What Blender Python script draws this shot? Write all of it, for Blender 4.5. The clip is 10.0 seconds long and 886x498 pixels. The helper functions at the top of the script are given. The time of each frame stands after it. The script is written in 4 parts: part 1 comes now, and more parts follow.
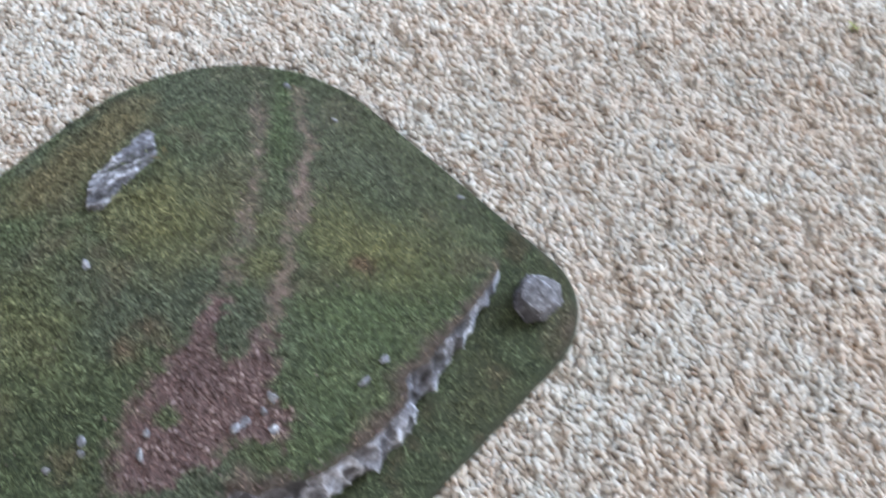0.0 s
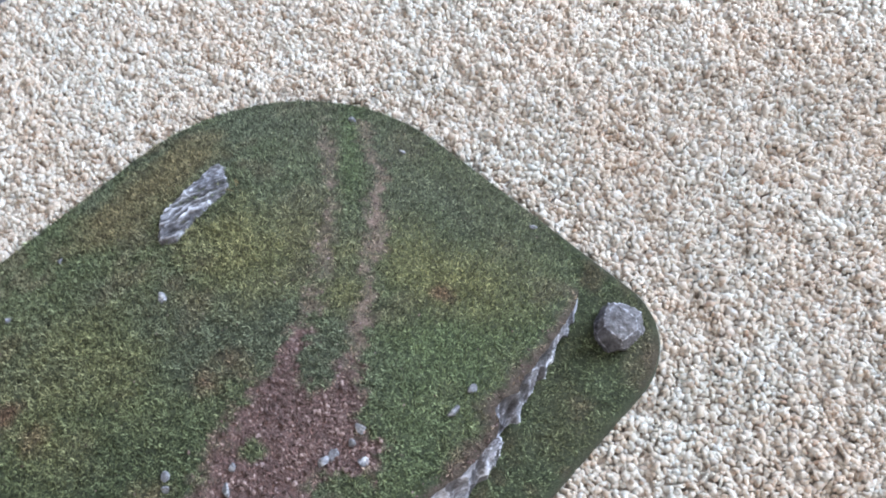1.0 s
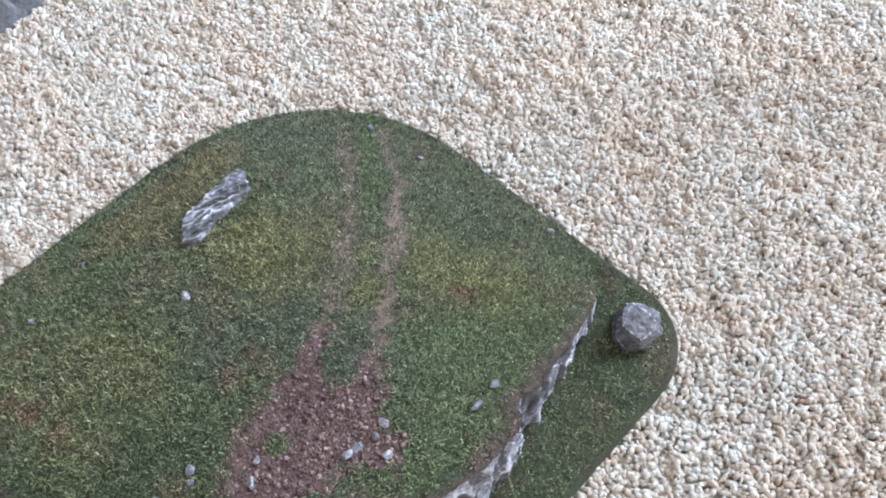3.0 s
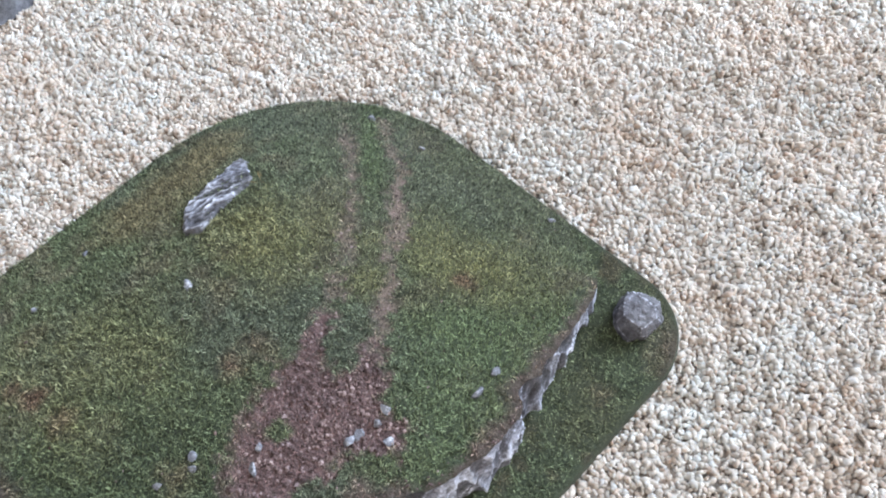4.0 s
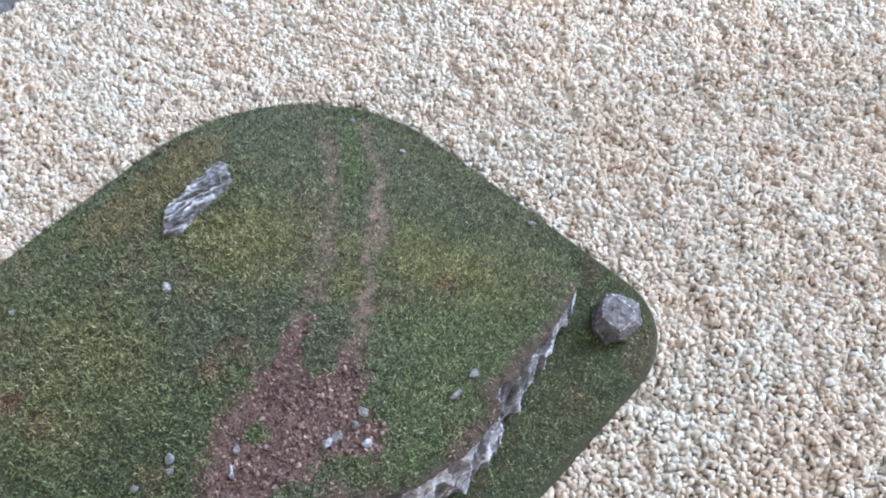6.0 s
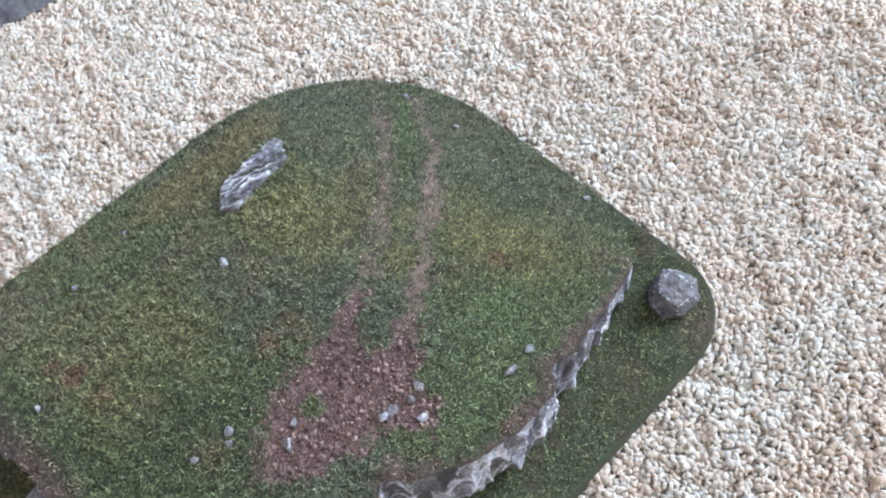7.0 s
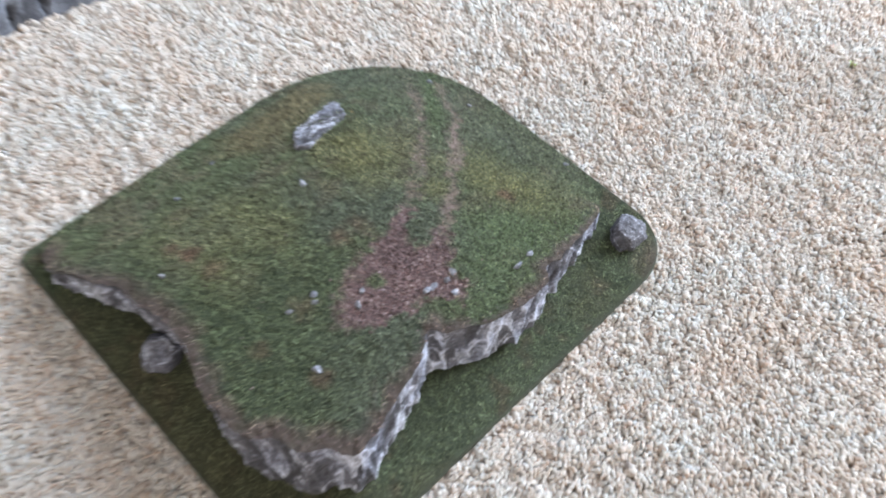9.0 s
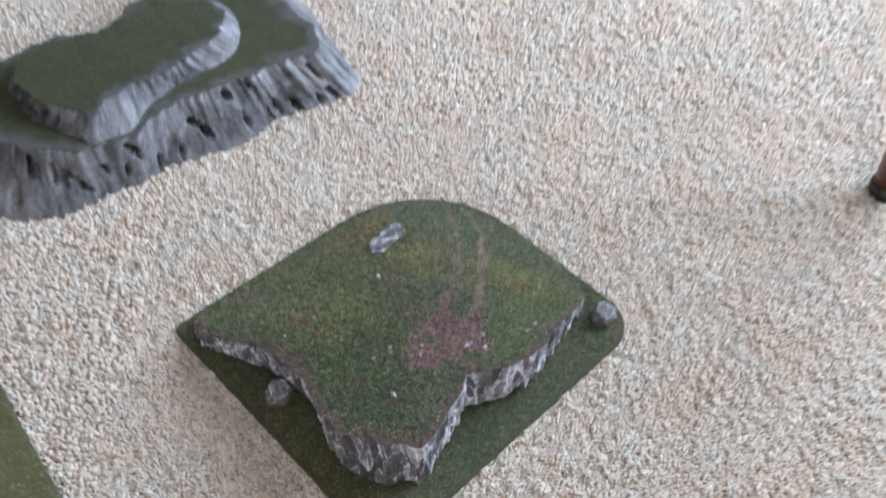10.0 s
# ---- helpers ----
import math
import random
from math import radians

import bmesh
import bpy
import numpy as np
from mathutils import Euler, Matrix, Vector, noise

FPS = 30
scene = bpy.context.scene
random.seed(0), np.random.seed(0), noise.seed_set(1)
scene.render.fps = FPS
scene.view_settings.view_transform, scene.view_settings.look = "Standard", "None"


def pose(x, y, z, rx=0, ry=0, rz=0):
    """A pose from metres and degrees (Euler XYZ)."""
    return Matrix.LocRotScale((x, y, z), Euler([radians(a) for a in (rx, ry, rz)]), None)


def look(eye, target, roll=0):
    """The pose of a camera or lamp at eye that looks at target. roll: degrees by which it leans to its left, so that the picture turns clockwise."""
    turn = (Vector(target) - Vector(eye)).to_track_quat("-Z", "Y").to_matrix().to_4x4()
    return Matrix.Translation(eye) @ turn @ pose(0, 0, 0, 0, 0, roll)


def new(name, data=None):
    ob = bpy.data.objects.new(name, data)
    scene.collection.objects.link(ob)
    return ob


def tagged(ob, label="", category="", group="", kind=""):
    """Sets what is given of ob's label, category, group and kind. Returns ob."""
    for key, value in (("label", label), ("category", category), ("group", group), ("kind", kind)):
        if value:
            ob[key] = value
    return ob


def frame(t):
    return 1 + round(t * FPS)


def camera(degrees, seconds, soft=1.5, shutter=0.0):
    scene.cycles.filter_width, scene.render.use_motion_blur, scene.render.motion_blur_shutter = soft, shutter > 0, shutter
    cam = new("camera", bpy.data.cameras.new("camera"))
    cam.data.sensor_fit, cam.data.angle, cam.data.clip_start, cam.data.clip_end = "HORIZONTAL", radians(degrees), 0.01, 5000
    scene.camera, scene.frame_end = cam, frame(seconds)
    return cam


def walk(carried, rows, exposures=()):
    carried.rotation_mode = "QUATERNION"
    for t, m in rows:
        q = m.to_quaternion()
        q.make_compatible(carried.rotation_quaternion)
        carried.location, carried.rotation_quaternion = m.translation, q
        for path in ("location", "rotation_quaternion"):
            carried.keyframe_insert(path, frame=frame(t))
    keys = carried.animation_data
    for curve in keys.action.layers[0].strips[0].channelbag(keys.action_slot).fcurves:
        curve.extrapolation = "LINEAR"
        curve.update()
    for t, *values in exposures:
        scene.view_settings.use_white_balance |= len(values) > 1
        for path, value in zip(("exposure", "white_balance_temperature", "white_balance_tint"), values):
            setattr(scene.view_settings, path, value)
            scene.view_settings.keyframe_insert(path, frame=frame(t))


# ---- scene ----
cam = camera(51.0, 10.0, soft=1.85, shutter=0.7)
PATH = [
    (0, (0.158, -0.169, 0.414), (0.077, 0.722, -1.376), -8.7),
    (0.1, (0.15, -0.165, 0.413), (0.075, 0.738, -1.37), -8.1),
    (0.3, (0.138, -0.164, 0.409), (0.06, 0.783, -1.351), -8.4),
    (0.5, (0.132, -0.164, 0.408), (0.039, 0.793, -1.346), -8.9),
    (1, (0.125, -0.174, 0.405), (0.035, 0.819, -1.33), -9.5),
    (1.5, (0.121, -0.175, 0.4), (0.041, 0.85, -1.315), -9.7),
    (2, (0.117, -0.178, 0.402), (0.048, 0.87, -1.3), -8.8),
    (2.5, (0.116, -0.186, 0.402), (0.033, 0.87, -1.294), -9.1),
    (4, (0.115, -0.193, 0.401), (0.026, 0.858, -1.298), -9.2),
    (4.5, (0.115, -0.202, 0.397), (0.033, 0.842, -1.307), -8.9),
    (5, (0.117, -0.201, 0.398), (0.035, 0.836, -1.31), -9.4),
    (6.3, (0.119, -0.194, 0.401), (0.059, 0.869, -1.292), -7.8),
    (6.4, (0.118, -0.194, 0.399), (0.037, 0.869, -1.293), -9.2),
    (6.5, (0.12, -0.194, 0.399), (0.019, 0.856, -1.3), -10.6),
    (6.6, (0.119, -0.194, 0.401), (0.0, 0.841, -1.306), -11.3),
    (6.8, (0.1170, -0.1944, 0.3994), (-0.0236, 0.8386, -1.3086), -12.04),
    (7, (0.117, -0.195, 0.399), (-0.058, 0.829, -1.31), -13.5),
    (7.2, (0.1180, -0.1960, 0.4014), (-0.0600, 0.8216, -1.3110), -12.74),
    (7.5, (0.111, -0.207, 0.395), (-0.001, 0.818, -1.319), -8.0),
    (7.6, (0.111, -0.208, 0.393), (0.015, 0.81, -1.326), -7.4),
    (7.8, (0.1050, -0.2030, 0.3934), (0.0660, 0.8150, -1.3284), -3.82),
    (8, (0.102, -0.203, 0.397), (0.098, 0.83, -1.316), -1.6),
    (8.5, (0.099, -0.23, 0.422), (0.118, 0.82, -1.28), -0.5),
    (8.7, (0.082, -0.269, 0.446), (0.109, 0.808, -1.239), -0.1),
    (9, (0.062, -0.326, 0.493), (0.076, 0.779, -1.173), -0.8),
    (9.2, (0.0550, -0.3544, 0.5276), (0.0432, 0.7846, -1.1160), -1.10),
    (9.3, (0.048, -0.372, 0.541), (0.041, 0.805, -1.076), -0.5),
    (9.5, (0.042, -0.408, 0.57), (0.03, 0.822, -1.007), -0.2),
    (9.8, (0.037, -0.479, 0.634), (0.038, 0.821, -0.887), -0.7),
    (10, (0.034, -0.509, 0.668), (0.048, 0.831, -0.816), -0.4),
]
walk(cam, [(t, look(eye, target, roll)) for t, eye, target, roll in PATH],
     exposures=[(0, 0.02), (0.5, 0.17), (1.5, 0.21), (2.5, 0.22), (4.5, 0.26), (5.0, 0.28), (6.5, 0.24), (7.0, 0.28), (8.0, 0.34), (9.0, 0.31), (9.5, 0.22), (10, 0.03)])


# ---- world and light ----
world = bpy.data.worlds.new("sky")
scene.world = world
world.use_nodes = True
sky = world.node_tree.nodes.new("ShaderNodeTexSky")
sky.sky_type, sky.sun_disc = "NISHITA", False
sky.sun_elevation, sky.sun_rotation = radians(38), radians(200)
world.node_tree.links.new(sky.outputs[0], world.node_tree.nodes["Background"].inputs[0])
world.node_tree.nodes["Background"].inputs[1].default_value = 0.12


def window_and_fill_light(name, m, wide, high, watts, colour):
    lamp = bpy.data.lights.new(name, "AREA")
    lamp.shape, lamp.size, lamp.size_y = "RECTANGLE", wide, high
    lamp.energy, lamp.color = watts, colour
    new(name, lamp).matrix_world = m


# daylight through the east window; the south lamp is an added warm fill
window_and_fill_light("window_and_fill_light", look((1.90, 0.95, 1.35), (0.3, 0.25, 0.0)), 1.7, 1.45, 131, (0.715, 0.845, 0.995))
window_and_fill_light("window_and_fill_light", look((0.2, -2.00, 1.40), (0.1, 0.0, 0.0)), 1.5, 1.1, 18, (1.0, 0.92, 0.80))


# ---- materials ----
def material(name, rough=0.8, metal=0.0):
    m = bpy.data.materials.new(name)
    m.use_nodes = True
    b = m.node_tree.nodes["Principled BSDF"]
    b.inputs["Roughness"].default_value, b.inputs["Metallic"].default_value = rough, metal
    return m, m.node_tree, b


def node(tree, kind, **values):
    n = tree.nodes.new(kind)
    for k, v in values.items():
        n.inputs[k.replace("_", " ")].default_value = v
    return n


def ramp(tree, source, stops):
    r = tree.nodes.new("ShaderNodeValToRGB")
    e = r.color_ramp.elements
    while len(e) < len(stops):
        e.new(0.5)
    for el, (at, col) in zip(e, stops):
        el.position, el.color = at, (*col, 1)
    tree.links.new(source, r.inputs[0])
    return r.outputs[0]


def mixed(tree, a, b, how="MULTIPLY", fac=1.0):
    n = tree.nodes.new("ShaderNodeMix")
    n.data_type, n.blend_type = "RGBA", how
    for sock, val in ((n.inputs[0], fac), (n.inputs[6], a), (n.inputs[7], b)):
        if isinstance(val, bpy.types.NodeSocket):
            tree.links.new(val, sock)
        else:
            sock.default_value = val if isinstance(val, float) else (*val, 1)
    return n.outputs[2]


def place_noise(tree, scale, detail=4.0, rough=0.6):
    co = tree.nodes.new("ShaderNodeTexCoord")
    n = node(tree, "ShaderNodeTexNoise", Scale=scale, Detail=detail, Roughness=rough)
    tree.links.new(co.outputs["Object"], n.inputs["Vector"])
    return n.outputs[0]


def bump(tree, bsdf, height, strength, distance):
    n = node(tree, "ShaderNodeBump", Strength=strength, Distance=distance)
    tree.links.new(height, n.inputs["Height"])
    tree.links.new(n.outputs[0], bsdf.inputs["Normal"])


def attribute(tree, name):
    n = tree.nodes.new("ShaderNodeAttribute")
    n.attribute_name = name
    return n.outputs["Color"]


def random_island(tree):
    return tree.nodes.new("ShaderNodeNewGeometry").outputs["Random Per Island"]


def make_yarn():
    m, t, b = material("yarn", 0.95)
    col = ramp(t, random_island(t), [(0.0, (0.43, 0.345, 0.295)), (0.06, (0.505, 0.435, 0.39)), (0.20, (0.572, 0.518, 0.48)),
                                     (0.50, (0.603, 0.565, 0.538)), (0.93, (0.618, 0.597, 0.583)), (1.0, (0.46, 0.46, 0.475))])
    blot = ramp(t, place_noise(t, 120.0, 4.0, 0.6), [(0.30, (0.74, 0.65, 0.59)), (0.46, (0.97, 0.93, 0.90)), (0.60, (1.0, 1.0, 1.0))])
    drift = ramp(t, place_noise(t, 14.0, 3.0), [(0.36, (1.0, 0.925, 0.87)), (0.50, (1.0, 0.97, 0.945)), (0.64, (0.98, 1.0, 1.0))])
    fib = ramp(t, place_noise(t, 1100.0, 3.0, 0.7), [(0.30, (0.88, 0.85, 0.83)), (0.5, (1.0, 1.0, 1.0)), (0.7, (1.04, 1.04, 1.04))])
    t.links.new(mixed(t, mixed(t, col, mixed(t, blot, drift)), fib), b.inputs["Base Color"])
    b.inputs["Subsurface Weight"].default_value = 0.45
    b.inputs["Subsurface Radius"].default_value = (1.0, 0.8, 0.65)
    b.inputs["Subsurface Scale"].default_value = 0.0014
    b.inputs["Sheen Weight"].default_value = 0.25
    b.inputs["Sheen Roughness"].default_value = 0.5
    bump(t, b, place_noise(t, 800.0, 3.0, 0.65), 0.5, 0.0012)
    return m


def make_backing():
    """Carpet seen from afar: rounded cells of yarn with tan flecks, and the shade between tufts put into the colour."""
    m, t, b = material("carpet_backing", 0.95)
    co = t.nodes.new("ShaderNodeTexCoord")
    cell = node(t, "ShaderNodeTexVoronoi", Scale=260.0)
    t.links.new(co.outputs["Object"], cell.inputs["Vector"])
    col = ramp(t, place_noise(t, 150.0, 4.0), [(0.3, (0.40, 0.31, 0.26)), (0.45, (0.52, 0.46, 0.42)), (0.7, (0.60, 0.57, 0.54))])
    gap_shade = ramp(t, cell.outputs["Distance"], [(0.25, (1.0, 1.0, 1.0)), (0.8, (0.55, 0.48, 0.43))])
    t.links.new(mixed(t, col, gap_shade), b.inputs["Base Color"])
    n = node(t, "ShaderNodeBump", Strength=1.0, Distance=0.003)
    n.invert = True
    t.links.new(cell.outputs["Distance"], n.inputs["Height"])
    t.links.new(n.outputs[0], b.inputs["Normal"])
    return m


def make_soil():
    m, t, b = material("painted_soil", 0.9)
    grain = ramp(t, place_noise(t, 900.0, 4.0, 0.7), [(0.3, (0.5, 0.5, 0.5)), (0.55, (0.95, 0.95, 0.95)), (0.75, (1.6, 1.55, 1.5))])
    t.links.new(mixed(t, attribute(t, "tint"), grain), b.inputs["Base Color"])
    bump(t, b, place_noise(t, 700.0, 4.0, 0.7), 1.0, 0.0025)
    return m


def make_flock():
    m, t, b = material("flock_grass", 0.8)
    vary = ramp(t, random_island(t), [(0.0, (0.10, 0.11, 0.12)), (0.28, (0.54, 0.55, 0.55)), (0.66, (1.14, 1.14, 1.14)), (0.92, (1.7, 1.7, 1.68)), (1.0, (3.2, 3.1, 3.1))])
    t.links.new(mixed(t, attribute(t, "tint"), vary), b.inputs["Base Color"])
    b.inputs["Specular IOR Level"].default_value = 0.25
    return m


def make_rock(name, dark, mid, light):
    m, t, b = material(name, 0.75)
    n = place_noise(t, 420.0, 5.0, 0.7)
    mask = t.nodes.new("ShaderNodeMath")
    mask.operation = "MULTIPLY_ADD"
    t.links.new(n, mask.inputs[0])
    mask.inputs[1].default_value = 0.75
    t.links.new(attribute(t, "ridge"), mask.inputs[2])
    col = ramp(t, mask.outputs[0], [(0.30, dark), (0.62, mid), (0.92, light), (1.0, tuple(min(1, c * 1.25) for c in light))])
    wash = ramp(t, place_noise(t, 45.0, 3.0), [(0.35, (0.80, 0.80, 0.84)), (0.65, (1.08, 1.05, 1.0))])
    t.links.new(mixed(t, col, wash), b.inputs["Base Color"])
    bump(t, b, n, 0.6, 0.0015)
    return m


def make_plain(name, colour, rough, scale, depth, metal=0.0):
    m, t, b = material(name, rough, metal)
    col = ramp(t, place_noise(t, scale, 5.0), [(0.3, tuple(c * 0.8 for c in colour)), (0.7, tuple(min(1, c * 1.1) for c in colour))])
    t.links.new(col, b.inputs["Base Color"])
    bump(t, b, place_noise(t, scale * 4, 3.0), 0.3, depth)
    return m


def make_wood():
    m, t, b = material("stained_wood", 0.35)
    co = t.nodes.new("ShaderNodeTexCoord")
    mp = t.nodes.new("ShaderNodeMapping")
    mp.inputs["Scale"].default_value = (60, 60, 5)
    n = node(t, "ShaderNodeTexNoise", Scale=3.0, Detail=6.0, Roughness=0.65)
    t.links.new(co.outputs["Object"], mp.inputs[0])
    t.links.new(mp.outputs[0], n.inputs["Vector"])
    t.links.new(ramp(t, n.outputs[0], [(0.3, (0.05, 0.015, 0.010)), (0.7, (0.15, 0.05, 0.03))]), b.inputs["Base Color"])
    bump(t, b, n.outputs[0], 0.15, 0.001)
    return m


def make_glass():
    m, t, b = material("window_glass", 0.0)
    b.inputs["Transmission Weight"].default_value = 1.0
    return m


YARN, BACKING, SOIL, FLOCK = make_yarn(), make_backing(), make_soil(), make_flock()
ROCK = make_rock("drybrushed_rock", (0.030, 0.028, 0.031), (0.160, 0.158, 0.188), (0.66, 0.69, 0.82))
ROCK_GREY = make_rock("grey_hill_rock", (0.028, 0.028, 0.035), (0.130, 0.133, 0.156), (0.26, 0.275, 0.325))
STONE = make_rock("pale_stone", (0.045, 0.045, 0.055), (0.22, 0.225, 0.27), (0.70, 0.72, 0.80))
GRIT = make_rock("reddish_grit", (0.055, 0.030, 0.028), (0.188, 0.120, 0.119), (0.36, 0.268, 0.268))
BOARD = make_plain("painted_board_edge", (0.045, 0.05, 0.03), 0.8, 120.0, 0.0004)
# wall tone assumed, chosen to set how much light bounces back
PLASTER = make_plain("beige_plaster", (0.40, 0.38, 0.355), 0.9, 6.0, 0.001)
WHITE = make_plain("white_paint", (0.80, 0.79, 0.76), 0.5, 8.0, 0.0005)
WOOD, GLASS = make_wood(), make_glass()
RUBBER = make_plain("black_rubber", (0.015, 0.014, 0.014), 0.5, 200.0, 0.0002)


# ---- mesh helpers ----
rng = np.random.default_rng(7)


def mesh_of(name, verts, tris, mat, smooth=True, **attributes):
    me = bpy.data.meshes.new(name)
    verts, tris = np.asarray(verts, np.float32), np.asarray(tris, np.int32)
    me.vertices.add(len(verts))
    me.vertices.foreach_set("co", verts.ravel())
    me.loops.add(tris.size)
    me.loops.foreach_set("vertex_index", tris.ravel())
    me.polygons.add(len(tris))
    me.polygons.foreach_set("loop_start", np.arange(0, tris.size, 3, dtype=np.int32))
    me.update(calc_edges=True)
    me.polygons.foreach_set("use_smooth", np.full(len(tris), smooth))
    for key, val in attributes.items():
        val = np.asarray(val, np.float32)
        if val.ndim == 1:
            val = np.repeat(val[:, None], 3, 1)
        at = me.attributes.new(key, "FLOAT_COLOR", "POINT")
        at.data.foreach_set("color", np.c_[val, np.ones(len(val), np.float32)].astype(np.float32).ravel())
    me.materials.append(mat)
    me.validate()
    return me


def part_of(name, me, parent, label="", kind=""):
    ob = new(name, me)
    ob.parent = parent
    return tagged(ob, label=label, kind=kind)


def part(name, bm, mat, parent, label="", smooth=False):
    me = bpy.data.meshes.new(name)
    bm.to_mesh(me)
    bm.free()
    me.materials.append(mat)
    if smooth:
        me.polygons.foreach_set("use_smooth", np.full(len(me.polygons), True))
    return part_of(name, me, parent, label) if parent else tagged(new(name, me), label=label)


def box(bm, x0, x1, y0, y1, z0, z1):
    bmesh.ops.create_cube(bm, size=1, matrix=Matrix.LocRotScale(((x0 + x1) / 2, (y0 + y1) / 2, (z0 + z1) / 2), None, (x1 - x0, y1 - y0, z1 - z0)))


def soft_noise(x, y, size, seed=0):
    """Smooth value noise in 0..1 with cells of that size in metres."""
    u, v = np.asarray(x) / size + 1000, np.asarray(y) / size + 1000
    i, j = np.floor(u).astype(np.int64), np.floor(v).astype(np.int64)
    fu, fv = u - i, v - j
    fu, fv = fu * fu * (3 - 2 * fu), fv * fv * (3 - 2 * fv)

    def at(a, b):
        h = (a * 374761393 + b * 668265263 + seed * 974711) & 0x7FFFFFFF
        h = ((h ^ (h >> 13)) * 1274126177) & 0x7FFFFFFF
        return ((h ^ (h >> 16)) & 0xFFFF) / 65535.0

    return (at(i, j) * (1 - fu) + at(i + 1, j) * fu) * (1 - fv) + (at(i, j + 1) * (1 - fu) + at(i + 1, j + 1) * fu) * fv


def fractal(x, y, size, seed=0):
    return 0.55 * soft_noise(x, y, size, seed) + 0.3 * soft_noise(x, y, size / 2.1, seed + 1) + 0.15 * soft_noise(x, y, size / 4.3, seed + 2)


def resampled(points, step, closed=False):
    """Points at even steps along a smooth line through the given ones."""
    p = np.asarray(points, float)
    ext = np.r_[p[-1:], p, p[:2]] if closed else np.r_[2 * p[:1] - p[1:2], p, 2 * p[-1:] - p[-2:-1]]
    out = []
    for a, b, c, d in zip(ext, ext[1:], ext[2:], ext[3:]):
        t = np.linspace(0, 1, 24, endpoint=False)[:, None]
        out.append(0.5 * (2 * b + (c - a) * t + (2 * a - 5 * b + 4 * c - d) * t * t + (3 * b - a - 3 * c + d) * t ** 3))
    out = np.vstack(out + [p[:1] if closed else p[-1:]])
    s = np.r_[0, np.cumsum(np.hypot(*np.diff(out[:, :2], axis=0).T))]
    n = max(8, round(s[-1] / step))
    u = np.linspace(0, s[-1], n, endpoint=not closed)
    return np.stack([np.interp(u, s, out[:, k]) for k in range(out.shape[1])], 1)


def rounded(corners, step):
    """A closed outline with filleted corners, counter-clockwise: corners are (x, y, radius)."""
    out = []
    n = len(corners)
    for k, (x, y, r) in enumerate(corners):
        p, a, b = Vector((x, y)), Vector(corners[k - 1][:2]), Vector(corners[(k + 1) % n][:2])
        u, v = (a - p).normalized(), (b - p).normalized()
        half = u.angle(v) / 2
        centre = p + (u + v).normalized() * (r / math.sin(half))
        p0, p1 = p + u * (r / math.tan(half)), p + v * (r / math.tan(half))
        a0, a1 = math.atan2(p0.y - centre.y, p0.x - centre.x), math.atan2(p1.y - centre.y, p1.x - centre.x)
        while a1 < a0:
            a1 += 2 * math.pi
        for s in np.linspace(a0, a1, 14):
            out.append((centre.x + r * math.cos(s), centre.y + r * math.sin(s)))
    out = np.array(out + out[:1])
    s = np.r_[0, np.cumsum(np.hypot(*np.diff(out, axis=0).T))]
    u = np.linspace(0, s[-1], round(s[-1] / step), endpoint=False)
    return np.stack([np.interp(u, s, out[:, 0]), np.interp(u, s, out[:, 1])], 1)


def inside(x, y, ring):
    x, y = np.asarray(x), np.asarray(y)
    odd = np.zeros(x.shape, bool)
    x0, y0 = ring[-1, :2]
    for x1, y1 in ring[:, :2]:
        if y1 != y0:
            odd ^= ((y0 > y) != (y1 > y)) & (x < (x1 - x0) * (y - y0) / (y1 - y0) + x0)
        x0, y0 = x1, y1
    return odd


def near(x, y, line):
    """Distance to the nearest of the points of a line."""
    best = np.full(np.shape(x), 9.0)
    for px, py in line[:, :2]:
        best = np.minimum(best, np.hypot(x - px, y - py))
    return best


def grid_tris(rows, cols, closed=False):
    i, j = np.meshgrid(np.arange(rows - 1), np.arange(cols if closed else cols - 1), indexing="ij")
    a, b = i * cols + j, i * cols + (j + 1) % cols
    c, d = a + cols, b + cols
    return np.r_[np.stack([a, c, b], -1).reshape(-1, 3), np.stack([b, c, d], -1).reshape(-1, 3)]


def outward(line, centre, closed=False):
    d = np.roll(line[:, :2], -1, 0) - np.roll(line[:, :2], 1, 0)
    if not closed:
        d[0], d[-1] = line[1, :2] - line[0, :2], line[-1, :2] - line[-2, :2]
    n = np.stack([d[:, 1], -d[:, 0]], 1)
    n /= np.linalg.norm(n, axis=1)[:, None] + 1e-9
    flip = np.sum(n * (line[:, :2] - np.asarray(centre)), 1).mean() < 0
    return -n if flip else n


def chipped(s, z, wide, high, seed):
    """Hollows chipped side by side: 0 in the pits, 1 on the ridges between them; and which pit."""
    r = np.random.default_rng(seed)
    length, top = s.max(), z.max() + 1e-6
    cols, rows = max(3, int(length / wide)), max(1, int(round(top / high)) + 1)
    px = (np.arange(cols)[None, :] + r.uniform(0.05, 0.95, (rows, cols))) * length / cols
    pz = (np.arange(rows)[:, None] + r.uniform(-0.1, 0.9, (rows, cols))) * top / rows
    px, pz = px.ravel(), pz.ravel()
    lean = r.uniform(-0.35, 0.35, px.shape)
    f1, f2, who = np.full(s.shape, 9.0), np.full(s.shape, 9.0), np.zeros(s.shape, int)
    for k in range(len(px)):
        dz = z - pz[k]
        d = np.hypot((s - px[k] + lean[k] * dz) / wide, dz / high)
        closer = d < f1
        f2 = np.where(closer, f1, np.minimum(f2, d))
        f1, who = np.where(closer, d, f1), np.where(closer, k, who)
    return np.clip(1 - (f2 - f1) * 1.7, 0, 1), f1, r.uniform(0, 1, len(px))[who]


